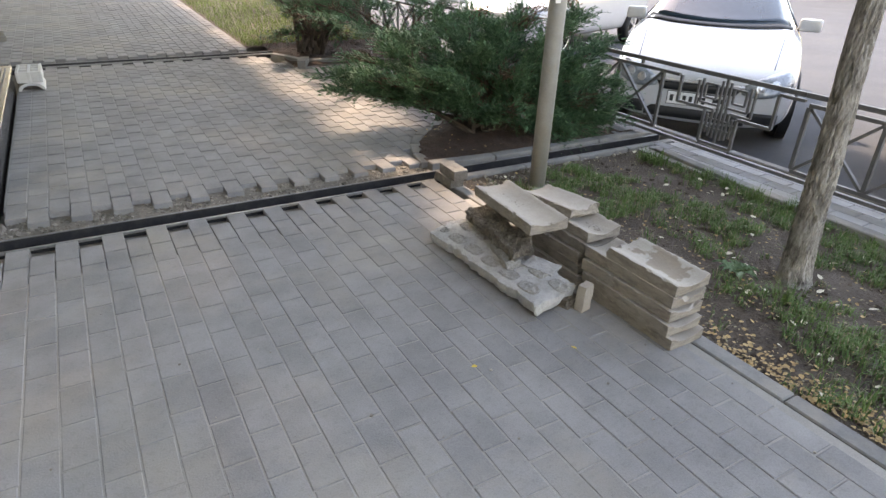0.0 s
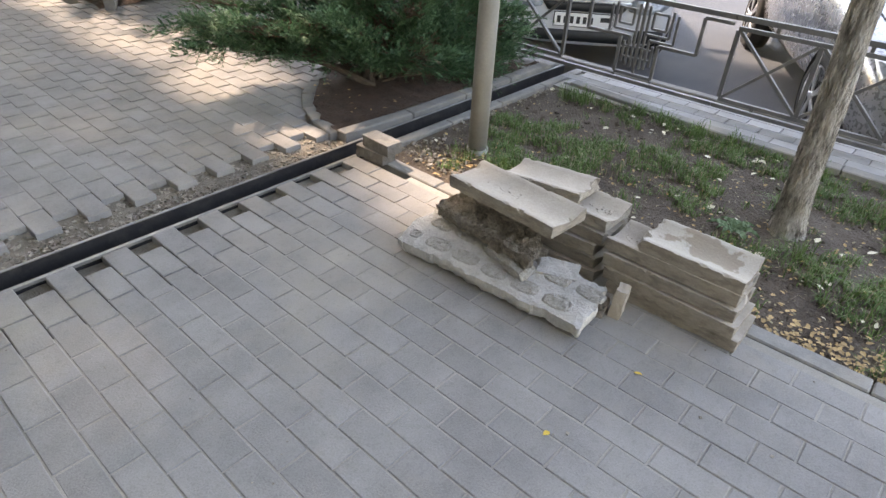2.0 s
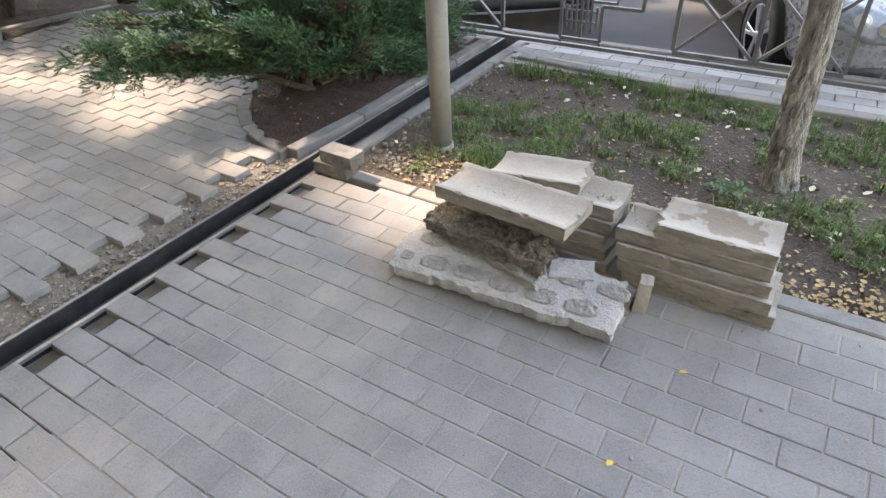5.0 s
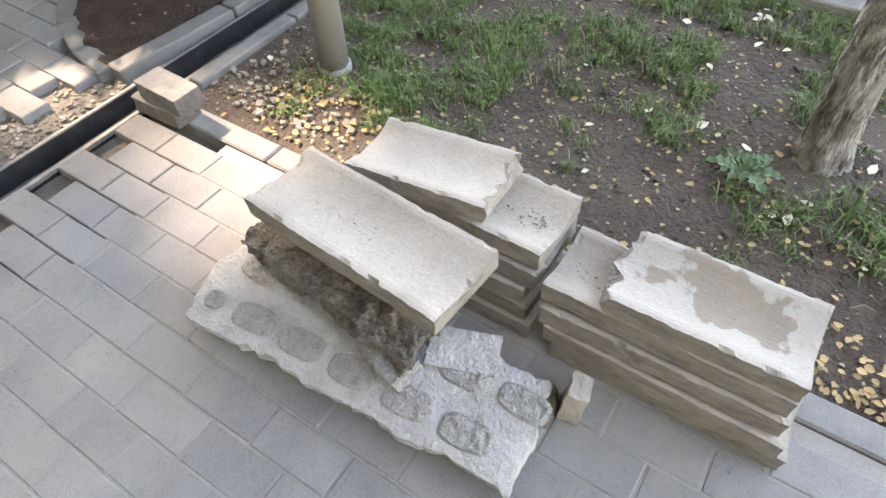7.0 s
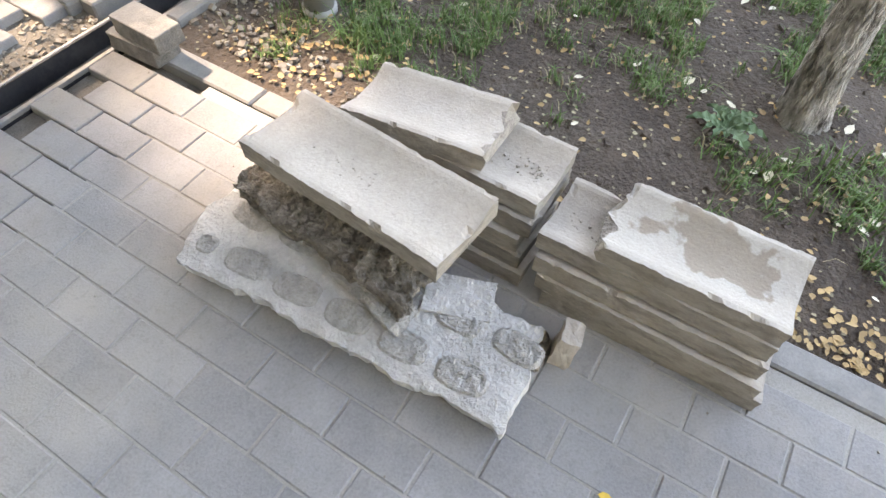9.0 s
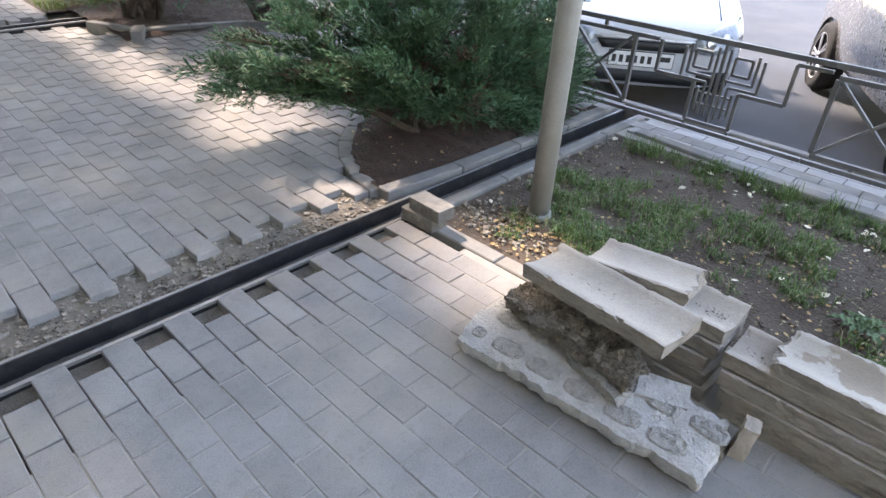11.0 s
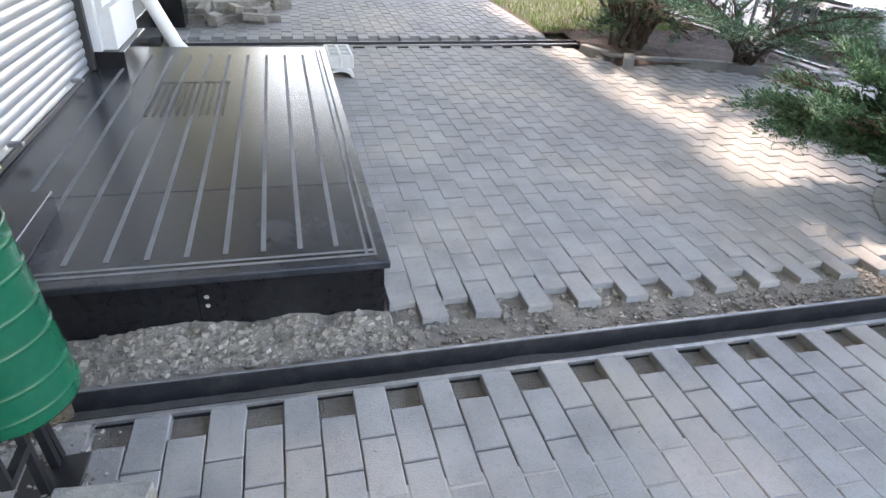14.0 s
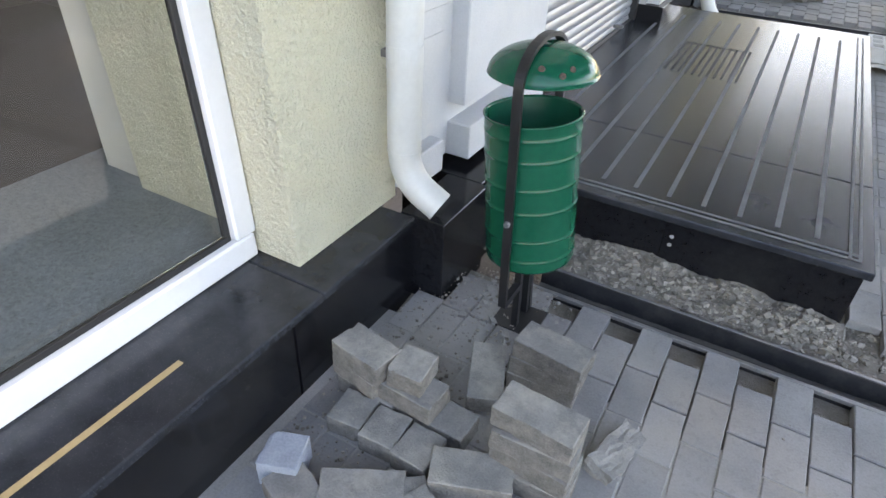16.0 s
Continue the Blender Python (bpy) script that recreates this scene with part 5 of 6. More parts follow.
def car(name, label, m, paint, light_row=True):
    """A hatchback, nose at the origin, tail along +x, standing on z = 0."""
    t = thing(name, label, "car", m)
    st = [(-0.02, 0.22, 0.62, 0.54, 0.60, 0.42), (0.0, 0.19, 0.72, 0.58, 0.64, 0.5), (0.12, 0.17, 0.82, 0.66, 0.71, 0.60), (0.36, 0.17, 0.865, 0.75, 0.785, 0.66), (0.7, 0.20, 0.87, 0.86, 0.865, 0.70), (1.05, 0.22, 0.875, 0.93, 0.95, 0.70),
          (1.22, 0.22, 0.875, 0.95, 1.0, 0.68), (1.6, 0.22, 0.875, 0.96, 1.22, 0.62), (2.0, 0.22, 0.875, 0.96, 1.42, 0.56), (2.5, 0.22, 0.875, 0.97, 1.46, 0.55), (3.1, 0.22, 0.875, 0.98, 1.43, 0.54), (3.7, 0.24, 0.86, 1.0, 1.3, 0.52), (4.05, 0.28, 0.83, 0.98, 1.08, 0.52), (4.22, 0.34, 0.74, 0.8, 0.85, 0.5)]
    bm = bmesh.new()
    rings = []
    for u, zb, hw, zs, zr, hr in st:
        half = [(hw * 0.86, zb), (hw * 0.98, zb + 0.12), (hw, (zb + zs) / 2), (hw * 0.985, zs - 0.05), (hw * 0.95, zs), (hr * 1.04, zr - (zr - zs) * 0.12), (hr * 0.85, zr), (hr * 0.4, zr + 0.015)]
        ring = [bm.verts.new((u, y, z)) for y, z in half] + [bm.verts.new((u, 0, zr + 0.02))] + [bm.verts.new((u, -y, z)) for y, z in half[::-1]]
        rings.append(ring)
    for a, c in zip(rings, rings[1:]):
        for k in range(len(a) - 1):
            bm.faces.new((a[k], a[k + 1], c[k + 1], c[k]))
        bm.faces.new((a[-1], a[0], c[0], c[-1]))
    bm.faces.new(rings[0][::-1])
    bm.faces.new(rings[-1])
    bmesh.ops.recalc_face_normals(bm, faces=bm.faces[:])
    body = part("body", bm, paint, t, smooth=True)
    sub = body.modifiers.new("round", "SUBSURF")
    sub.levels = sub.render_levels = 2

    def patch(name, rows, material, parent=t, thick=0.012, label="", smooth=True):
        """A curved panel through rows of points."""
        bm = bmesh.new()
        g = [[bm.verts.new(p) for p in row] for row in rows]
        for a, c in zip(g, g[1:]):
            for k in range(len(a) - 1):
                bm.faces.new((a[k], a[k + 1], c[k + 1], c[k]))
        ob = part(name, bm, material, parent, label, smooth)
        so = ob.modifiers.new("thick", "SOLIDIFY")
        so.thickness, so.offset = thick, 0
        return ob

    # panels laid on the body: rays from a grid of starts meet the rounded shell
    bpy.context.view_layer.update()
    shell = body.evaluated_get(bpy.context.evaluated_depsgraph_get())
    me = shell.to_mesh()
    tree_of = BVHTree.FromPolygons([v.co.copy() for v in me.vertices], [tuple(p.vertices) for p in me.polygons])
    shell.to_mesh_clear()

    def laid(name, grid, way, material, lift=0.006, parent=t, label=""):
        rows = []
        for row in grid:
            out = []
            for p in row:
                hit = tree_of.ray_cast(Vector(p), Vector(way))[0]
                out.append((hit if hit is not None else Vector(p) + Vector(way)) - Vector(way) * lift)
            rows.append(out)
        return patch(name, rows, material, parent, 0.008, label)

    def span(a, b, n):
        return [a + (b - a) * k / (n - 1) for k in range(n)]

    ahead, down = (1, 0, 0), (0, 0, -1)
    laid("windscreen", [[(u + 0.16 * abs(v) ** 2, v * w, 3) for v in span(-1, 1, 13)] for u, w in zip(span(1.17, 1.93, 9), span(0.72, 0.56, 9))], down, CARGLASS)
    laid("wiper_cowl", [[(u + 0.16 * abs(v) ** 2, v * 0.74, 3) for v in span(-1, 1, 13)] for u in (1.09, 1.17)], down, CARBLACK)
    for s in (1, -1):
        laid("side_window", [[(u, s * 2, z) for u in span(a, b, 8)] for a, b, z in ((1.55, 3.4, 1.0), (1.75, 3.35, 1.12), (1.98, 3.2, 1.25), (2.1, 3.0, 1.33))], (0, -s, 0), CARGLASS)
        laid("bonnet_seam", [[(u, s * (0.60 + 0.08 * u) + d, 3) for u in span(0.22, 1.05, 9)] for d in (0.0, 0.007)], down, CARBLACK, 0.002)
        mir = part("wing_mirror", box(1.42, 1.55, s * 0.90 - 0.12, s * 0.90 + 0.10, 0.97, 1.10, 0.05, segments=4), paint, t, smooth=True)
        part("mirror_glass", box(1.551, 1.556, s * 0.90 - 0.09, s * 0.90 + 0.07, 0.99, 1.08), CARGLASS, mir)
        part("mirror_arm", box(1.46, 1.52, s * 0.76 - 0.06, s * 0.76 + 0.06, 0.97, 0.995, 0.005), CARBLACK, mir)
        lamp = laid("headlight", [[(-1, s * y, z0 + (z1 - z0) * k / 5) for y, z0, z1 in ((0.38, 0.53, 0.595), (0.47, 0.505, 0.65), (0.56, 0.505, 0.69), (0.65, 0.525, 0.72), (0.73, 0.565, 0.745), (0.80, 0.62, 0.755))] for k in range(6)], ahead, LAMPGLASS, 0.008)
        for yy, zz, rr in ((0.53, 0.592, 0.042), (0.65, 0.625, 0.045)):
            hit = tree_of.ray_cast(Vector((-1, s * yy, zz)), Vector(ahead))[0]
            if hit is not None:
                bm = lathe([(0.001, 0.016), (rr * 0.55, 0.014), (rr * 0.8, 0.004), (rr, 0.008), (rr, 0.0)], 20)
                bmesh.ops.transform(bm, verts=bm.verts, matrix=Matrix.Translation(hit + Vector((-0.016, 0, 0))) @ Vector((-1, s * 0.4, 0.3)).to_track_quat("Z", "Y").to_matrix().to_4x4())
                part("bulb", bm, ALLOY, lamp, smooth=True)
        laid("fog_intake", [[(-1, s * y, z) for y in span(0.47, 0.73, 6)] for z in span(0.255, 0.37, 4)], ahead, CARBLACK)
    laid("grille", [[(-1, v * w, z) for v in span(-1, 1, 13)] for z, w in ((0.50, 0.33), (0.54, 0.36), (0.575, 0.385))], ahead, CARBLACK)
    laid("chrome_bar", [[(-1, v * 0.40, z) for v in span(-1, 1, 13)] for z in (0.575, 0.60)], ahead, ALLOY, 0.014)
    bm = lathe([(0.03, 0.0), (0.037, 0.008), (0.045, 0.0)], 24)
    bmesh.ops.transform(bm, verts=bm.verts, matrix=pose(-0.012, 0, 0.585, 0, -90, 0))
    part("badge", bm, ALLOY, t)
    laid("lower_intake", [[(-1, v * w, z) for v in span(-1, 1, 13)] for z, w in ((0.235, 0.46), (0.28, 0.46), (0.335, 0.40))], ahead, CARBLACK)
    plate = part("number_plate", box(-0.035, -0.022, -0.26, 0.26, 0.37, 0.482, 0.002), PLATE, t, "white number plate with dark marks")
    part("plate_frame", box(-0.02, 0.0, -0.268, 0.268, 0.362, 0.49), CARBLACK, plate)
    for k in range(6):
        y = 0.22 - 0.058 * k
        part("plate_mark", box(-0.0375, -0.0352, y - 0.016, y + 0.016, 0.395, 0.455), DARKMARK, plate)
    part("plate_mark", box(-0.0375, -0.0352, -0.235, -0.15, 0.42, 0.46), DARKMARK, plate)
    for x in (0.82, 3.4):
        for s in (1, -1):
            part("wheel_arch", lathe_y(0.345, s * 0.80, s * 0.888, x, 0.32), CARBLACK, t)
            wheel = thing("wheel", "", "")
            for key in ("label", "category"):
                if key in wheel:
                    del wheel[key]
            wheel.parent = t
            wheel.location = (x, s * 0.80, 0.31)
            q = pose(0, 0, 0, -90 * s, 0, 0)
            bm = lathe([(0.20, -0.10), (0.28, -0.10), (0.305, -0.085), (0.312, -0.04), (0.312, 0.06), (0.305, 0.085), (0.28, 0.10), (0.215, 0.098), (0.20, 0.09)], 36)
            bmesh.ops.transform(bm, verts=bm.verts, matrix=q)
            part("tyre", bm, TYRE, wheel, smooth=True)
            bm = lathe([(0.001, 0.03), (0.195, 0.03), (0.2, 0.04), (0.2, 0.095), (0.212, 0.1), (0.216, 0.096)], 36)
            bmesh.ops.transform(bm, verts=bm.verts, matrix=q)
            part("rim", bm, CARBLACK, wheel)
            bm = lathe([(0.203, 0.097), (0.217, 0.102), (0.217, 0.094)], 36)
            for k in range(5):
                a = k * math.tau / 5
                for da in (-0.13, 0.13):
                    bar((math.cos(a + da * 0.4) * 0.03, math.sin(a + da * 0.4) * 0.03, 0.10), (math.cos(a + da) * 0.205, math.sin(a + da) * 0.205, 0.098), 0.012, 0.026, bm, bevel=0.003)
            lathe([(0.001, 0.112), (0.03, 0.11), (0.04, 0.098)], 20, bm)
            bmesh.ops.transform(bm, verts=bm.verts, matrix=q)
            part("spokes", bm, ALLOY, wheel)
    return t


def lathe_y(radius, y0, y1, x, z):
    """A short dark drum across the car, in whose mouth a wheel sits."""
    bm = bmesh.new()
    n = 32
    a = [bm.verts.new((x + math.cos(k * math.tau / n) * radius, y0, z + math.sin(k * math.tau / n) * radius)) for k in range(n)]
    b = [bm.verts.new((x + math.cos(k * math.tau / n) * radius, y1, z + math.sin(k * math.tau / n) * radius)) for k in range(n)]
    for k in range(n):
        bm.faces.new((a[k], a[(k + 1) % n], b[(k + 1) % n], b[k]))
    bm.faces.new(a)
    return bm


car("parked_car", "white hatchback parked aslant behind the fence", pose(5.28, 3.9, -0.3, 0, 0, 35), WHITECAR)
car("parked_car", "dark grey car parked aslant behind the fence", pose(4.8, 0.7, -0.3, 0, 0, 28), GREYCAR)
car("parked_car", "white car parked beyond the juniper bushes", pose(6.1, 8.7, -0.27, 0, 0, 18), WHITECAR)

# ---- far pile, cast blocks, kerbstone ----
for i, (x, y, z, a, s) in enumerate([(-1.25, 8.75, 0, 4, 0.8), (-1.2, 8.78, 0.06, -3, 0.75), (-1.22, 8.8, 0.12, 5, 0.6), (-0.95, 8.9, 0, 80, 0.3), (-0.9, 9.0, 0.06, 70, 0.25), (-0.72, 8.72, 0, 12, 0.2), (-0.6, 9.35, 0, 30, 0.22), (-0.6, 9.35, 0.065, 25, 0.2), (-1.3, 9.4, 0, 10, 0.3), (-1.2, 9.5, 0.065, -12, 0.3), (-0.95, 9.6, 0, 40, 0.22), (-0.85, 8.62, 0, -20, 0.2), (-0.8, 8.75, 0.065, 45, 0.2), (-1.0, 9.3, 0.0, 5, 0.25), (-1.0, 9.3, 0.065, 15, 0.22)]):
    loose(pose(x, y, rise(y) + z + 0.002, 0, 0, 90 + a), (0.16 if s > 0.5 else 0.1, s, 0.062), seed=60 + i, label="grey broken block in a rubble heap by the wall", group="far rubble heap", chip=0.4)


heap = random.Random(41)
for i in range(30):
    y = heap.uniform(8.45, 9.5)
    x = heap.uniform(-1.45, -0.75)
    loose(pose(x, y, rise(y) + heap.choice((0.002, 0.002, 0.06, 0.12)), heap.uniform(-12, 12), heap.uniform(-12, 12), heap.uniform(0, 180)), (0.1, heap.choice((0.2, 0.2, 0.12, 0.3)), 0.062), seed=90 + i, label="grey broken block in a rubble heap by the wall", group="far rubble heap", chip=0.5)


def cast_block():
    t = thing("cast_block", "pale cast block with six square cells set on a gutter piece", "concrete block", pose(-0.195, 6.88, rise(6.88)))
    z0, z1 = 0.07, 0.165
    w, l = 0.1, 0.2
    for x in (-1, 0, 1):
        part("web", box(x * (w - 0.012) - 0.012, x * (w - 0.012) + 0.012, -l, l, z0, z1, 0.003), CINDER, t)
    for y in (-1, -1 / 3, 1 / 3, 1):
        for s in (-1, 1):
            part("web", box(s * 0.044 - 0.0318, s * 0.044 + 0.0318, y * (l - 0.013) - 0.0125, y * (l - 0.013) + 0.0125, z0, z1, 0.0), CINDER, t)
    part("cell_floor", box(-w + 0.01, w - 0.01, -l + 0.02, l - 0.02, z0, z0 + 0.04), CINDER, t)
    bm = bmesh.new()
    n = 14
    arc = [(math.cos(math.pi * k / n) * 0.105, math.sin(math.pi * k / n) * 0.068) for k in range(n + 1)]
    inner = [(math.cos(math.pi * k / n) * 0.08, math.sin(math.pi * k / n) * 0.045) for k in range(n + 1)]
    a = [[bm.verts.new((x, y, z)) for x, z in arc] for y in (-0.2, 0.2)]
    c = [[bm.verts.new((x, y, z)) for x, z in inner] for y in (-0.2, 0.2)]
    for k in range(n):
        bm.faces.new((a[0][k], a[0][k + 1], a[1][k + 1], a[1][k]))
        bm.faces.new((c[0][k + 1], c[0][k], c[1][k], c[1][k + 1]))
        for e in (0, 1):
            bm.faces.new((a[e][k], c[e][k], c[e][k + 1], a[e][k + 1]))
    part("half_pipe", bm, CINDER, t)
    return t


cast_block()
lump("kerb_piece", "loose kerb piece lying by the far bed", "kerbstone", pose(2.42, 6.98, rise(7) - 0.005, 0, 0, -28), (0.09, 0.26, 0.09), KERB, 12.0, 3, 0.05, "")

# ---- rubble, grass, leaves ----
def scatter_chunks(name, label, spots, sizes, material, seed):
    rng = random.Random(seed)
    vs, fs = [], []
    for x, y, z in spots:
        v, f = chunk(rng, rng.choice(sizes) * rng.uniform(0.6, 1.3))
        k = len(vs)
        vs += [p + Vector((x, y, z)) for p in v]
        fs += [tuple(i + k for i in q) for q in f]
    return tagged(from_lists(name, vs, fs, material), label, "rubble", kind="stuff")


rng = random.Random(12)
spots = [(rng.uniform(-1.45, -0.3), 3.53 + abs(rng.gauss(0, 0.09)), -0.035 + rng.uniform(0, 0.02)) for _ in range(200)]
spots = [s for s in spots if s[1] < 3.72]
spots += [(rng.uniform(-0.3, 2.2), rng.uniform(3.52, 3.77), -0.027) for _ in range(2400)]
scatter_chunks("rubble", "crumbled mortar and gravel beside the drain channel", spots, (0.004, 0.006, 0.006, 0.009, 0.013, 0.022), RUBBLE, 2)
def bank_height(x, y):
    return -0.02 + 0.06 * max(0.0, (y - 3.53) / 0.2) * (0.7 + 0.5 * noise.noise(Vector((x * 6, y * 6, 1)))) * max(0.0, min(1.0, (-0.22 - x) / 0.25)) - 0.03 * (x > -0.3) + 0.012 * noise.noise(Vector((x * 14, y * 14, 3))) + 0.006 * noise.noise(Vector((x * 45, y * 45, 3)))


tagged(part("rubble_bank", sheet(-1.5, -0.2, 3.505, 3.735, 0.012, bank_height), RUBBLE), "bank of crushed mortar under the granite step", "rubble", kind="stuff")
spots = [(rng.uniform(-1.48, -0.22), rng.uniform(3.535, 3.725), 0.0) for _ in range(4200)]
scatter_chunks("rubble", "loose crumbs of mortar on the rubble bank", [(x, y, bank_height(x, y) + 0.002) for x, y, z in spots], (0.002, 0.002, 0.003, 0.003, 0.003, 0.004, 0.004, 0.004, 0.005, 0.006, 0.008, 0.011, 0.016, 0.024), RUBBLE, 14)
crumbs = [(1.888 + rng.gauss(0, 0.03), 2.13 + rng.gauss(0, 0.11), 0.311) for _ in range(90)] + [(2.15 + rng.gauss(0, 0.035), 1.93 + rng.gauss(0, 0.03), 0.24) for _ in range(70)] + [(2.1 + rng.gauss(0, 0.04), 1.78 + rng.gauss(0, 0.03), 0.197) for _ in range(40)]
scatter_chunks("mortar_crumbs", "sandy mortar crumbs lying in the gutter hollows", crumbs, (0.002, 0.003, 0.004, 0.006), GUTTER, 18)
spots = [(2.3 + abs(rng.gauss(0, 0.14)), 2.95 + rng.gauss(0, 0.22), lawn_height(2.4, 2.95) + 0.004) for _ in range(260)] + [(rng.uniform(2.25, 3.9), rng.uniform(3.2, 3.28), 0.0) for _ in range(90)]
scatter_chunks("gravel", "pale gravel and crushed stone at the corner of the soil strip", [s for s in spots if s[1] < 3.27], (0.006, 0.01, 0.016, 0.024), RUBBLE, 5)
spots = [(rng.uniform(-1.62, -1.15), rng.uniform(2.4, 3.36), 0.002) for _ in range(1300)]
scatter_chunks("grit", "fine grit on the paving round the bin", spots, (0.003, 0.003, 0.004, 0.006, 0.01), RUBBLE, 6)
spots = [(-1.36 + rng.gauss(0, 0.12), 3.2 + rng.gauss(0, 0.12), 0.0) for _ in range(150)]
scatter_chunks("mortar_crumbs", "pale mortar crumbs spilt round the foot of the bin", [q for q in spots if -1.52 < q[0] < -1.1 and q[1] < 3.35], (0.008, 0.014, 0.024), JOINT, 16)
spots = [(rng.uniform(-1.2, 2.1), rng.uniform(0.2, 3.2), 0.001) for _ in range(160)] + [(rng.uniform(-0.2, 2.1), rng.uniform(3.8, 7.4), 0.0) for _ in range(150)]
scatter_chunks("grit", "scattered grit on the paving", [(x, y, rise(y) + 0.001) for x, y, z in spots], (0.004, 0.006, 0.009), RUBBLE, 7)
spots = [(rng.uniform(-1.6, 2.1), 7.93 + 0.044 * 0 + rng.uniform(-0.03, 0.12), rise(7.95) - 0.045) for _ in range(500)]
scatter_chunks("rubble", "crumbled mortar beside the second channel", spots, (0.012, 0.02, 0.035), RUBBLE, 9)
spots = [(rng.uniform(2.25, 3.95), rng.uniform(-1.5, 3.2), 0.0) for _ in range(900)]
scatter_chunks("soil_clods", "small dark clods of soil", [(x, y, lawn_height(x, y)) for x, y, z in spots], (0.01, 0.016, 0.028), SOIL, 10)


def grass(name, label, spots, material, seed, tall=(0.02, 0.075)):
    rng = random.Random(seed)
    vs, fs = [], []
    for x, y, z in spots:
        h = rng.uniform(*tall)
        a = rng.uniform(0, 6.3)
        d = Vector((math.cos(a), math.sin(a), 0))
        s = Vector((-d.y, d.x, 0)) * rng.uniform(0.0012, 0.0026)
        lean = rng.uniform(0.1, 1.25)
        b = Vector((x, y, z))
        mid = b + Vector((0, 0, h * 0.6)) + d * h * lean * 0.35
        tip = b + Vector((0, 0, h * (1 - 0.45 * lean))) + d * h * lean
        k = len(vs)
        vs += [b - s, b + s, mid + s * 0.8, mid - s * 0.8, tip]
        fs += [(k, k + 1, k + 2, k + 3), (k + 3, k + 2, k + 4)]
    return tagged(from_lists(name, vs, fs, material), label, "grass", kind="stuff")


green, dry = [], []
def cover(x, y):
    """How thick the grass stands: patches, thin under the tree and by the stacks."""
    d = noise.noise(Vector((x * 2.1, y * 2.1, 7))) + 0.8 * noise.noise(Vector((x * 5, y * 5, 1))) + 0.5 * noise.noise(Vector((x * 13, y * 13, 3))) + (0.2 if x > 2.7 else -0.15) + (0.2 if y < 1.2 else 0.0)
    return d - 0.9 * math.exp(-((x - 2.45) ** 2 + (y - 1.85) ** 2) / 0.12) - 0.7 * math.exp(-((x - 2.95) ** 2 + (y - 1.45) ** 2) / 0.09) - 0.5 * math.exp(-((x - 3.5) ** 2 + (y - 2.6) ** 2) / 0.12)


while len(green) < 42000:
    x, y = rng.uniform(2.25, 3.88), rng.uniform(-1.6, 3.2)
    d = cover(x, y)
    if d > 0.12 or rng.random() < 0.015:
        w = rng.uniform(0.008, 0.024)
        for _ in range(rng.randint(6, 22)):
            p = (x + rng.gauss(0, w), y + rng.gauss(0, w))
            (green if rng.random() < 0.86 else dry).append((p[0], p[1], lawn_height(*p) - 0.004))
    elif d > 0.0 and rng.random() < 0.5:
        dry.append((x, y, lawn_height(x, y) - 0.003))
green = [g for g in green if g[0] > 2.24]
rng.shuffle(dry)
grass("grass", "patchy green grass on the soil strip", green, GRASS, 3)
grass("dry_grass", "dry straw-coloured blades on the soil strip", dry[:6000], STRAW, 4, (0.03, 0.07))
tufts = []
for cx, cy in ((3.80, 3.0), (3.74, 2.95), (3.83, 2.42), (3.80, 2.18), (3.84, 1.97), (3.86, 2.6), (3.76, 3.08), (2.8, 1.32), (3.2, 1.5), (2.6, 2.7), (2.55, 2.75)):
    for _ in range(70):
        tufts.append((cx + rng.gauss(0, 0.03), cy + rng.gauss(0, 0.03), -0.02))
grass("grass_tufts", "taller green tufts along the kerbs", tufts, GRASS, 5, (0.06, 0.15))
far_grass = []
for _ in range(15000):
    x, y = rng.uniform(2.12, 4.0), 8.35 + 8 * rng.random() ** 1.5
    far_grass.append((x, y, rise(y) - 0.01))
grass("far_grass", "sunlit yellow-green grass on the far verge, brightened in its colour too", far_grass, FARGRASS, 6, (0.06, 0.14))


def leaves(name, label, spots, material, seed, size):
    rng = random.Random(seed)
    vs, fs = [], []
    for x, y, z in spots:
        s = size * rng.uniform(0.6, 1.3)
        m = Euler((rng.uniform(-0.35, 0.35), rng.uniform(-0.35, 0.35), rng.uniform(0, 6.3))).to_matrix()
        k = len(vs)
        w = rng.uniform(0.25, 0.42)
        out = ((0, -0.5, 0), (w, -0.22, 0.05), (w * 0.9, 0.15, 0.08), (0, 0.55, 0.02), (-w * 0.9, 0.15, 0.08), (-w, -0.22, 0.05), (0, 0, 0))
        vs += [Vector((x, y, z)) + m @ Vector(q) * s for q in out]
        fs += [(k + 6, k + i, k + (i + 1) % 6) for i in range(6)]
    return tagged(from_lists(name, vs, fs, material), label, "fallen leaves", kind="stuff")


def on_lawn(n, mx, sx, my, sy, up=0.012):
    out = []
    while len(out) < n:
        x, y = rng.gauss(mx, sx), rng.gauss(my, sy)
        if 2.24 < x < 3.88 and -1.5 < y < 3.25:
            out.append((x, y, lawn_height(x, y) + up))
    return out


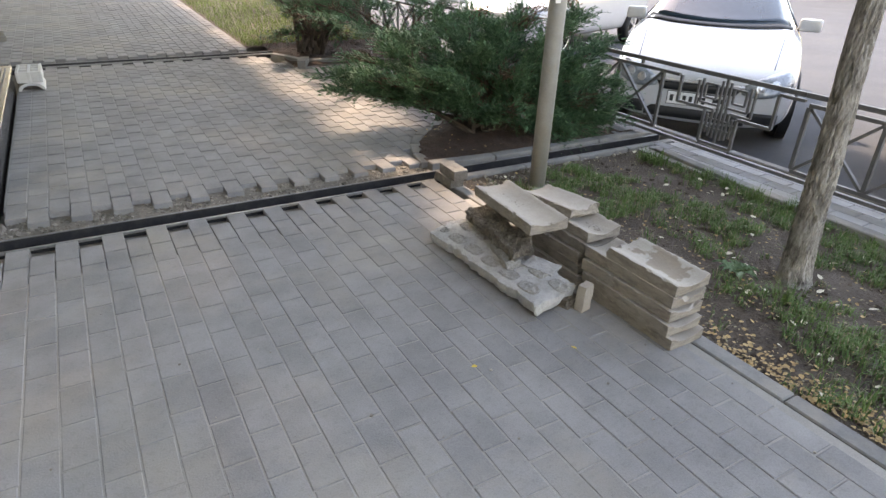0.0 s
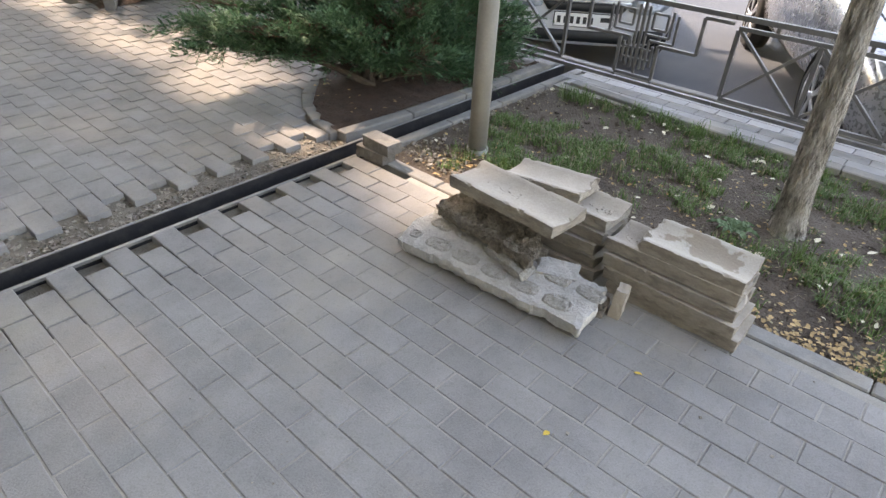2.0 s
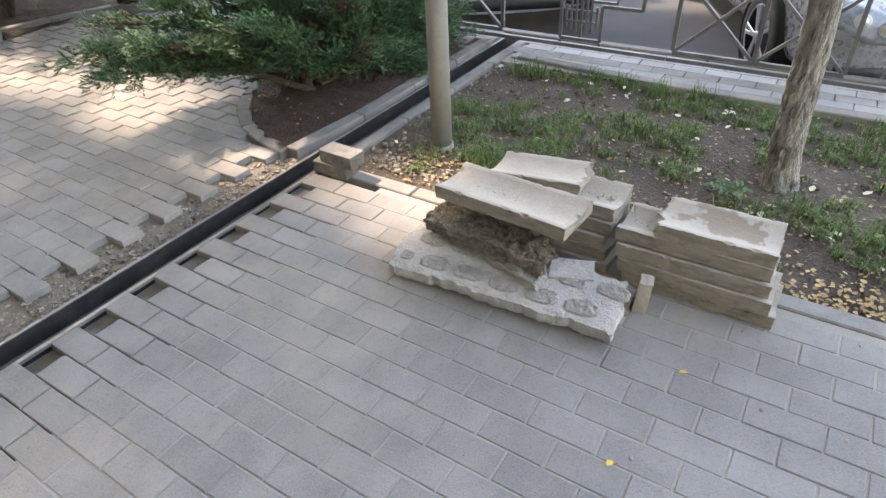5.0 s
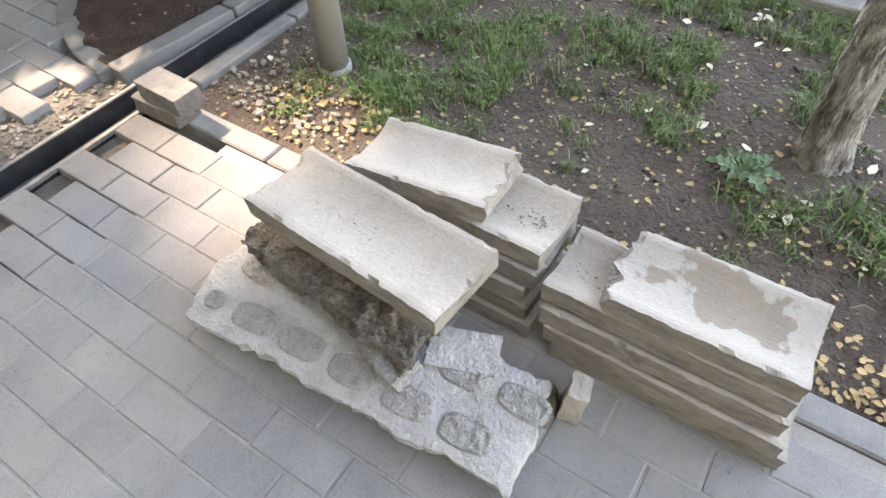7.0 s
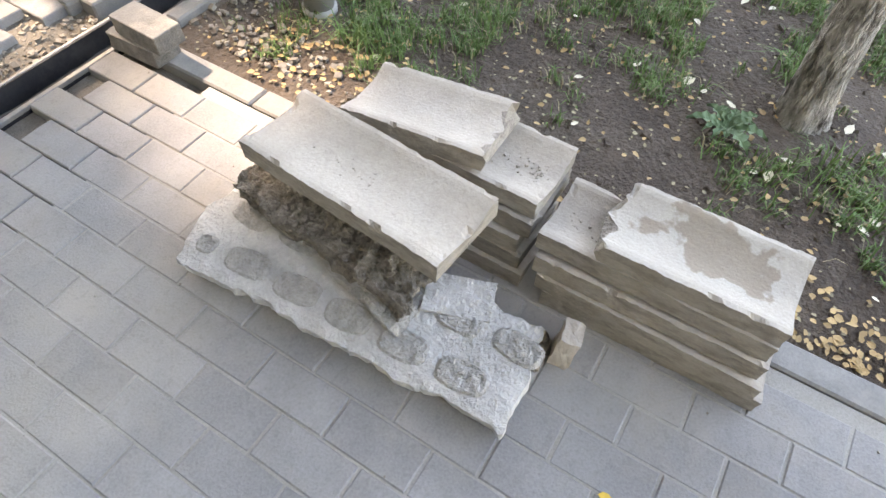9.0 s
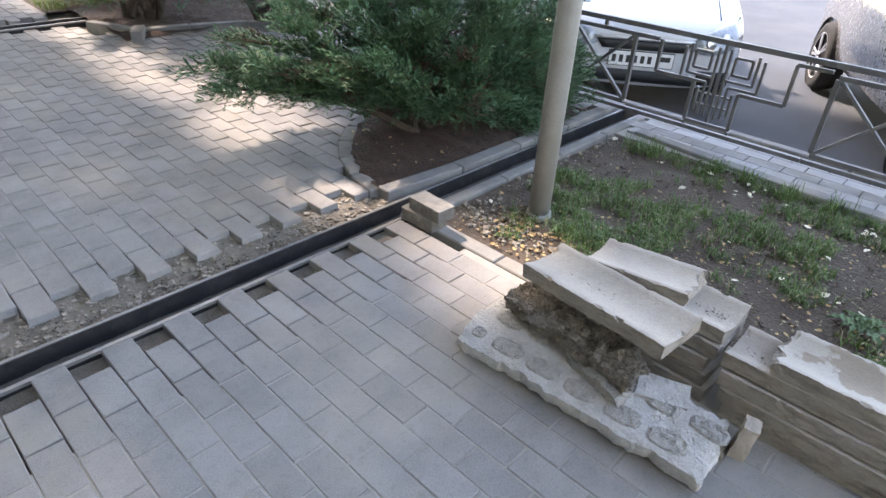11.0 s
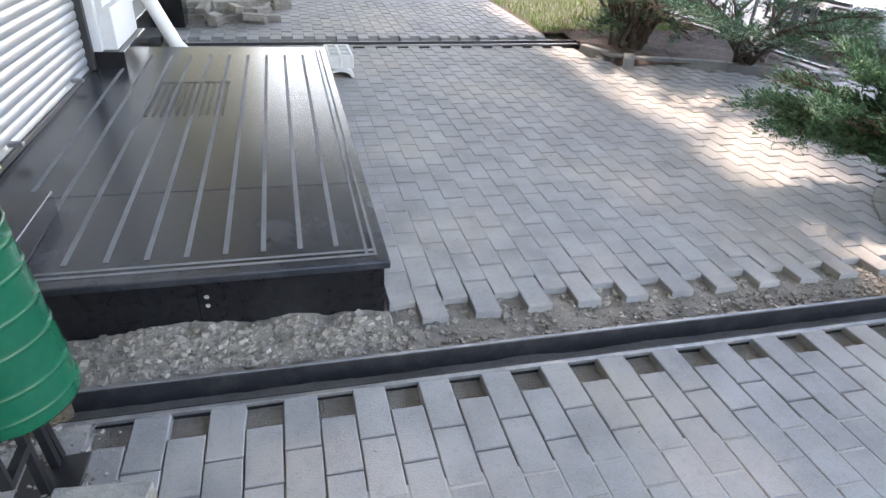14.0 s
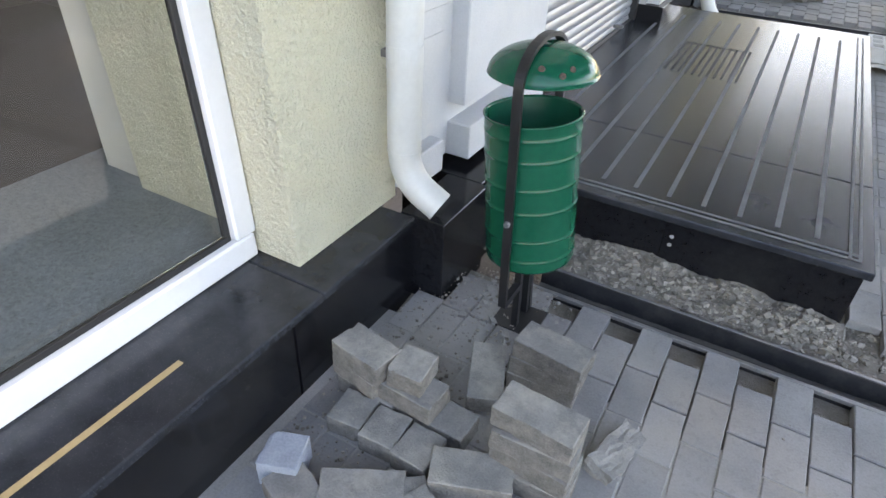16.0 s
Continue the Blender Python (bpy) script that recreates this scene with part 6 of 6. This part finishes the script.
leaves("fallen_leaves", "small tan fallen leaves along the kerb", on_lawn(750, 2.29, 0.07, 0.7, 0.6) + on_lawn(160, 2.45, 0.16, 2.8, 0.2) + on_lawn(420, 3.0, 0.5, 1.5, 0.9), FALLEN, 7, 0.021)
leaves("pale_leaves", "pale fallen leaves on the soil strip", on_lawn(45, 3.0, 0.5, 1.7, 0.9) + on_lawn(16, 3.75, 0.08, 2.2, 0.5), PALE, 8, 0.034)
leaves("fallen_leaves", "dry leaves and bark bits in the juniper bed", [(rng.uniform(2.4, 3.6), rng.uniform(3.68, 4.35), 0.04) for _ in range(130)], FALLEN, 9, 0.02)
leaves("yellow_leaves", "small yellow leaves lying on the paving", [(1.262, 1.571, 0.004), (1.676, 1.489, 0.004), (-0.46, 3.29, -0.024)], YELLOW_LEAF, 10, 0.024)


leaves("soil_litter", "small dry bits and chips littering the soil", [(x, y, lawn_height(x, y) + 0.006) for x, y in [(rng.uniform(2.25, 3.88), rng.uniform(-1.0, 3.25)) for _ in range(2600)]], STRAW, 15, 0.013)


def weed(x, y, seed):
    rng = random.Random(seed)
    t = thing("weed", "low grey-green weed with lobed leaves on bare soil", "weed")
    for i in range(11):
        a = i * math.tau / 11 + rng.uniform(-0.2, 0.2)
        L = rng.uniform(0.07, 0.13)
        bm = bmesh.new()
        left, right = [], []
        n = 9
        for k in range(n + 1):
            u = k / n
            w = (0.2 + 0.5 * math.sin(math.pi * min(u * 1.1, 1))) * L * 0.32 * (1.0 if k % 2 else 0.5) * (1 if k < n else 0.05)
            z = 0.03 * math.sin(u * 2.6) + 0.008
            left.append(bm.verts.new((u * L, w, z + 0.006)))
            right.append(bm.verts.new((u * L, -w, z + 0.006)))
        mid = [bm.verts.new((k / n * L, 0, 0.03 * math.sin(k / n * 2.6) + 0.004)) for k in range(n + 1)]
        for k in range(n):
            bm.faces.new((left[k], mid[k], mid[k + 1], left[k + 1]))
            bm.faces.new((mid[k], right[k], right[k + 1], mid[k + 1]))
        bmesh.ops.transform(bm, verts=bm.verts, matrix=pose(x, y, lawn_height(x, y), 0, 0, math.degrees(a)))
        part("leaf", bm, WEED, t)
    return t


weed(2.82, 1.60, 4)
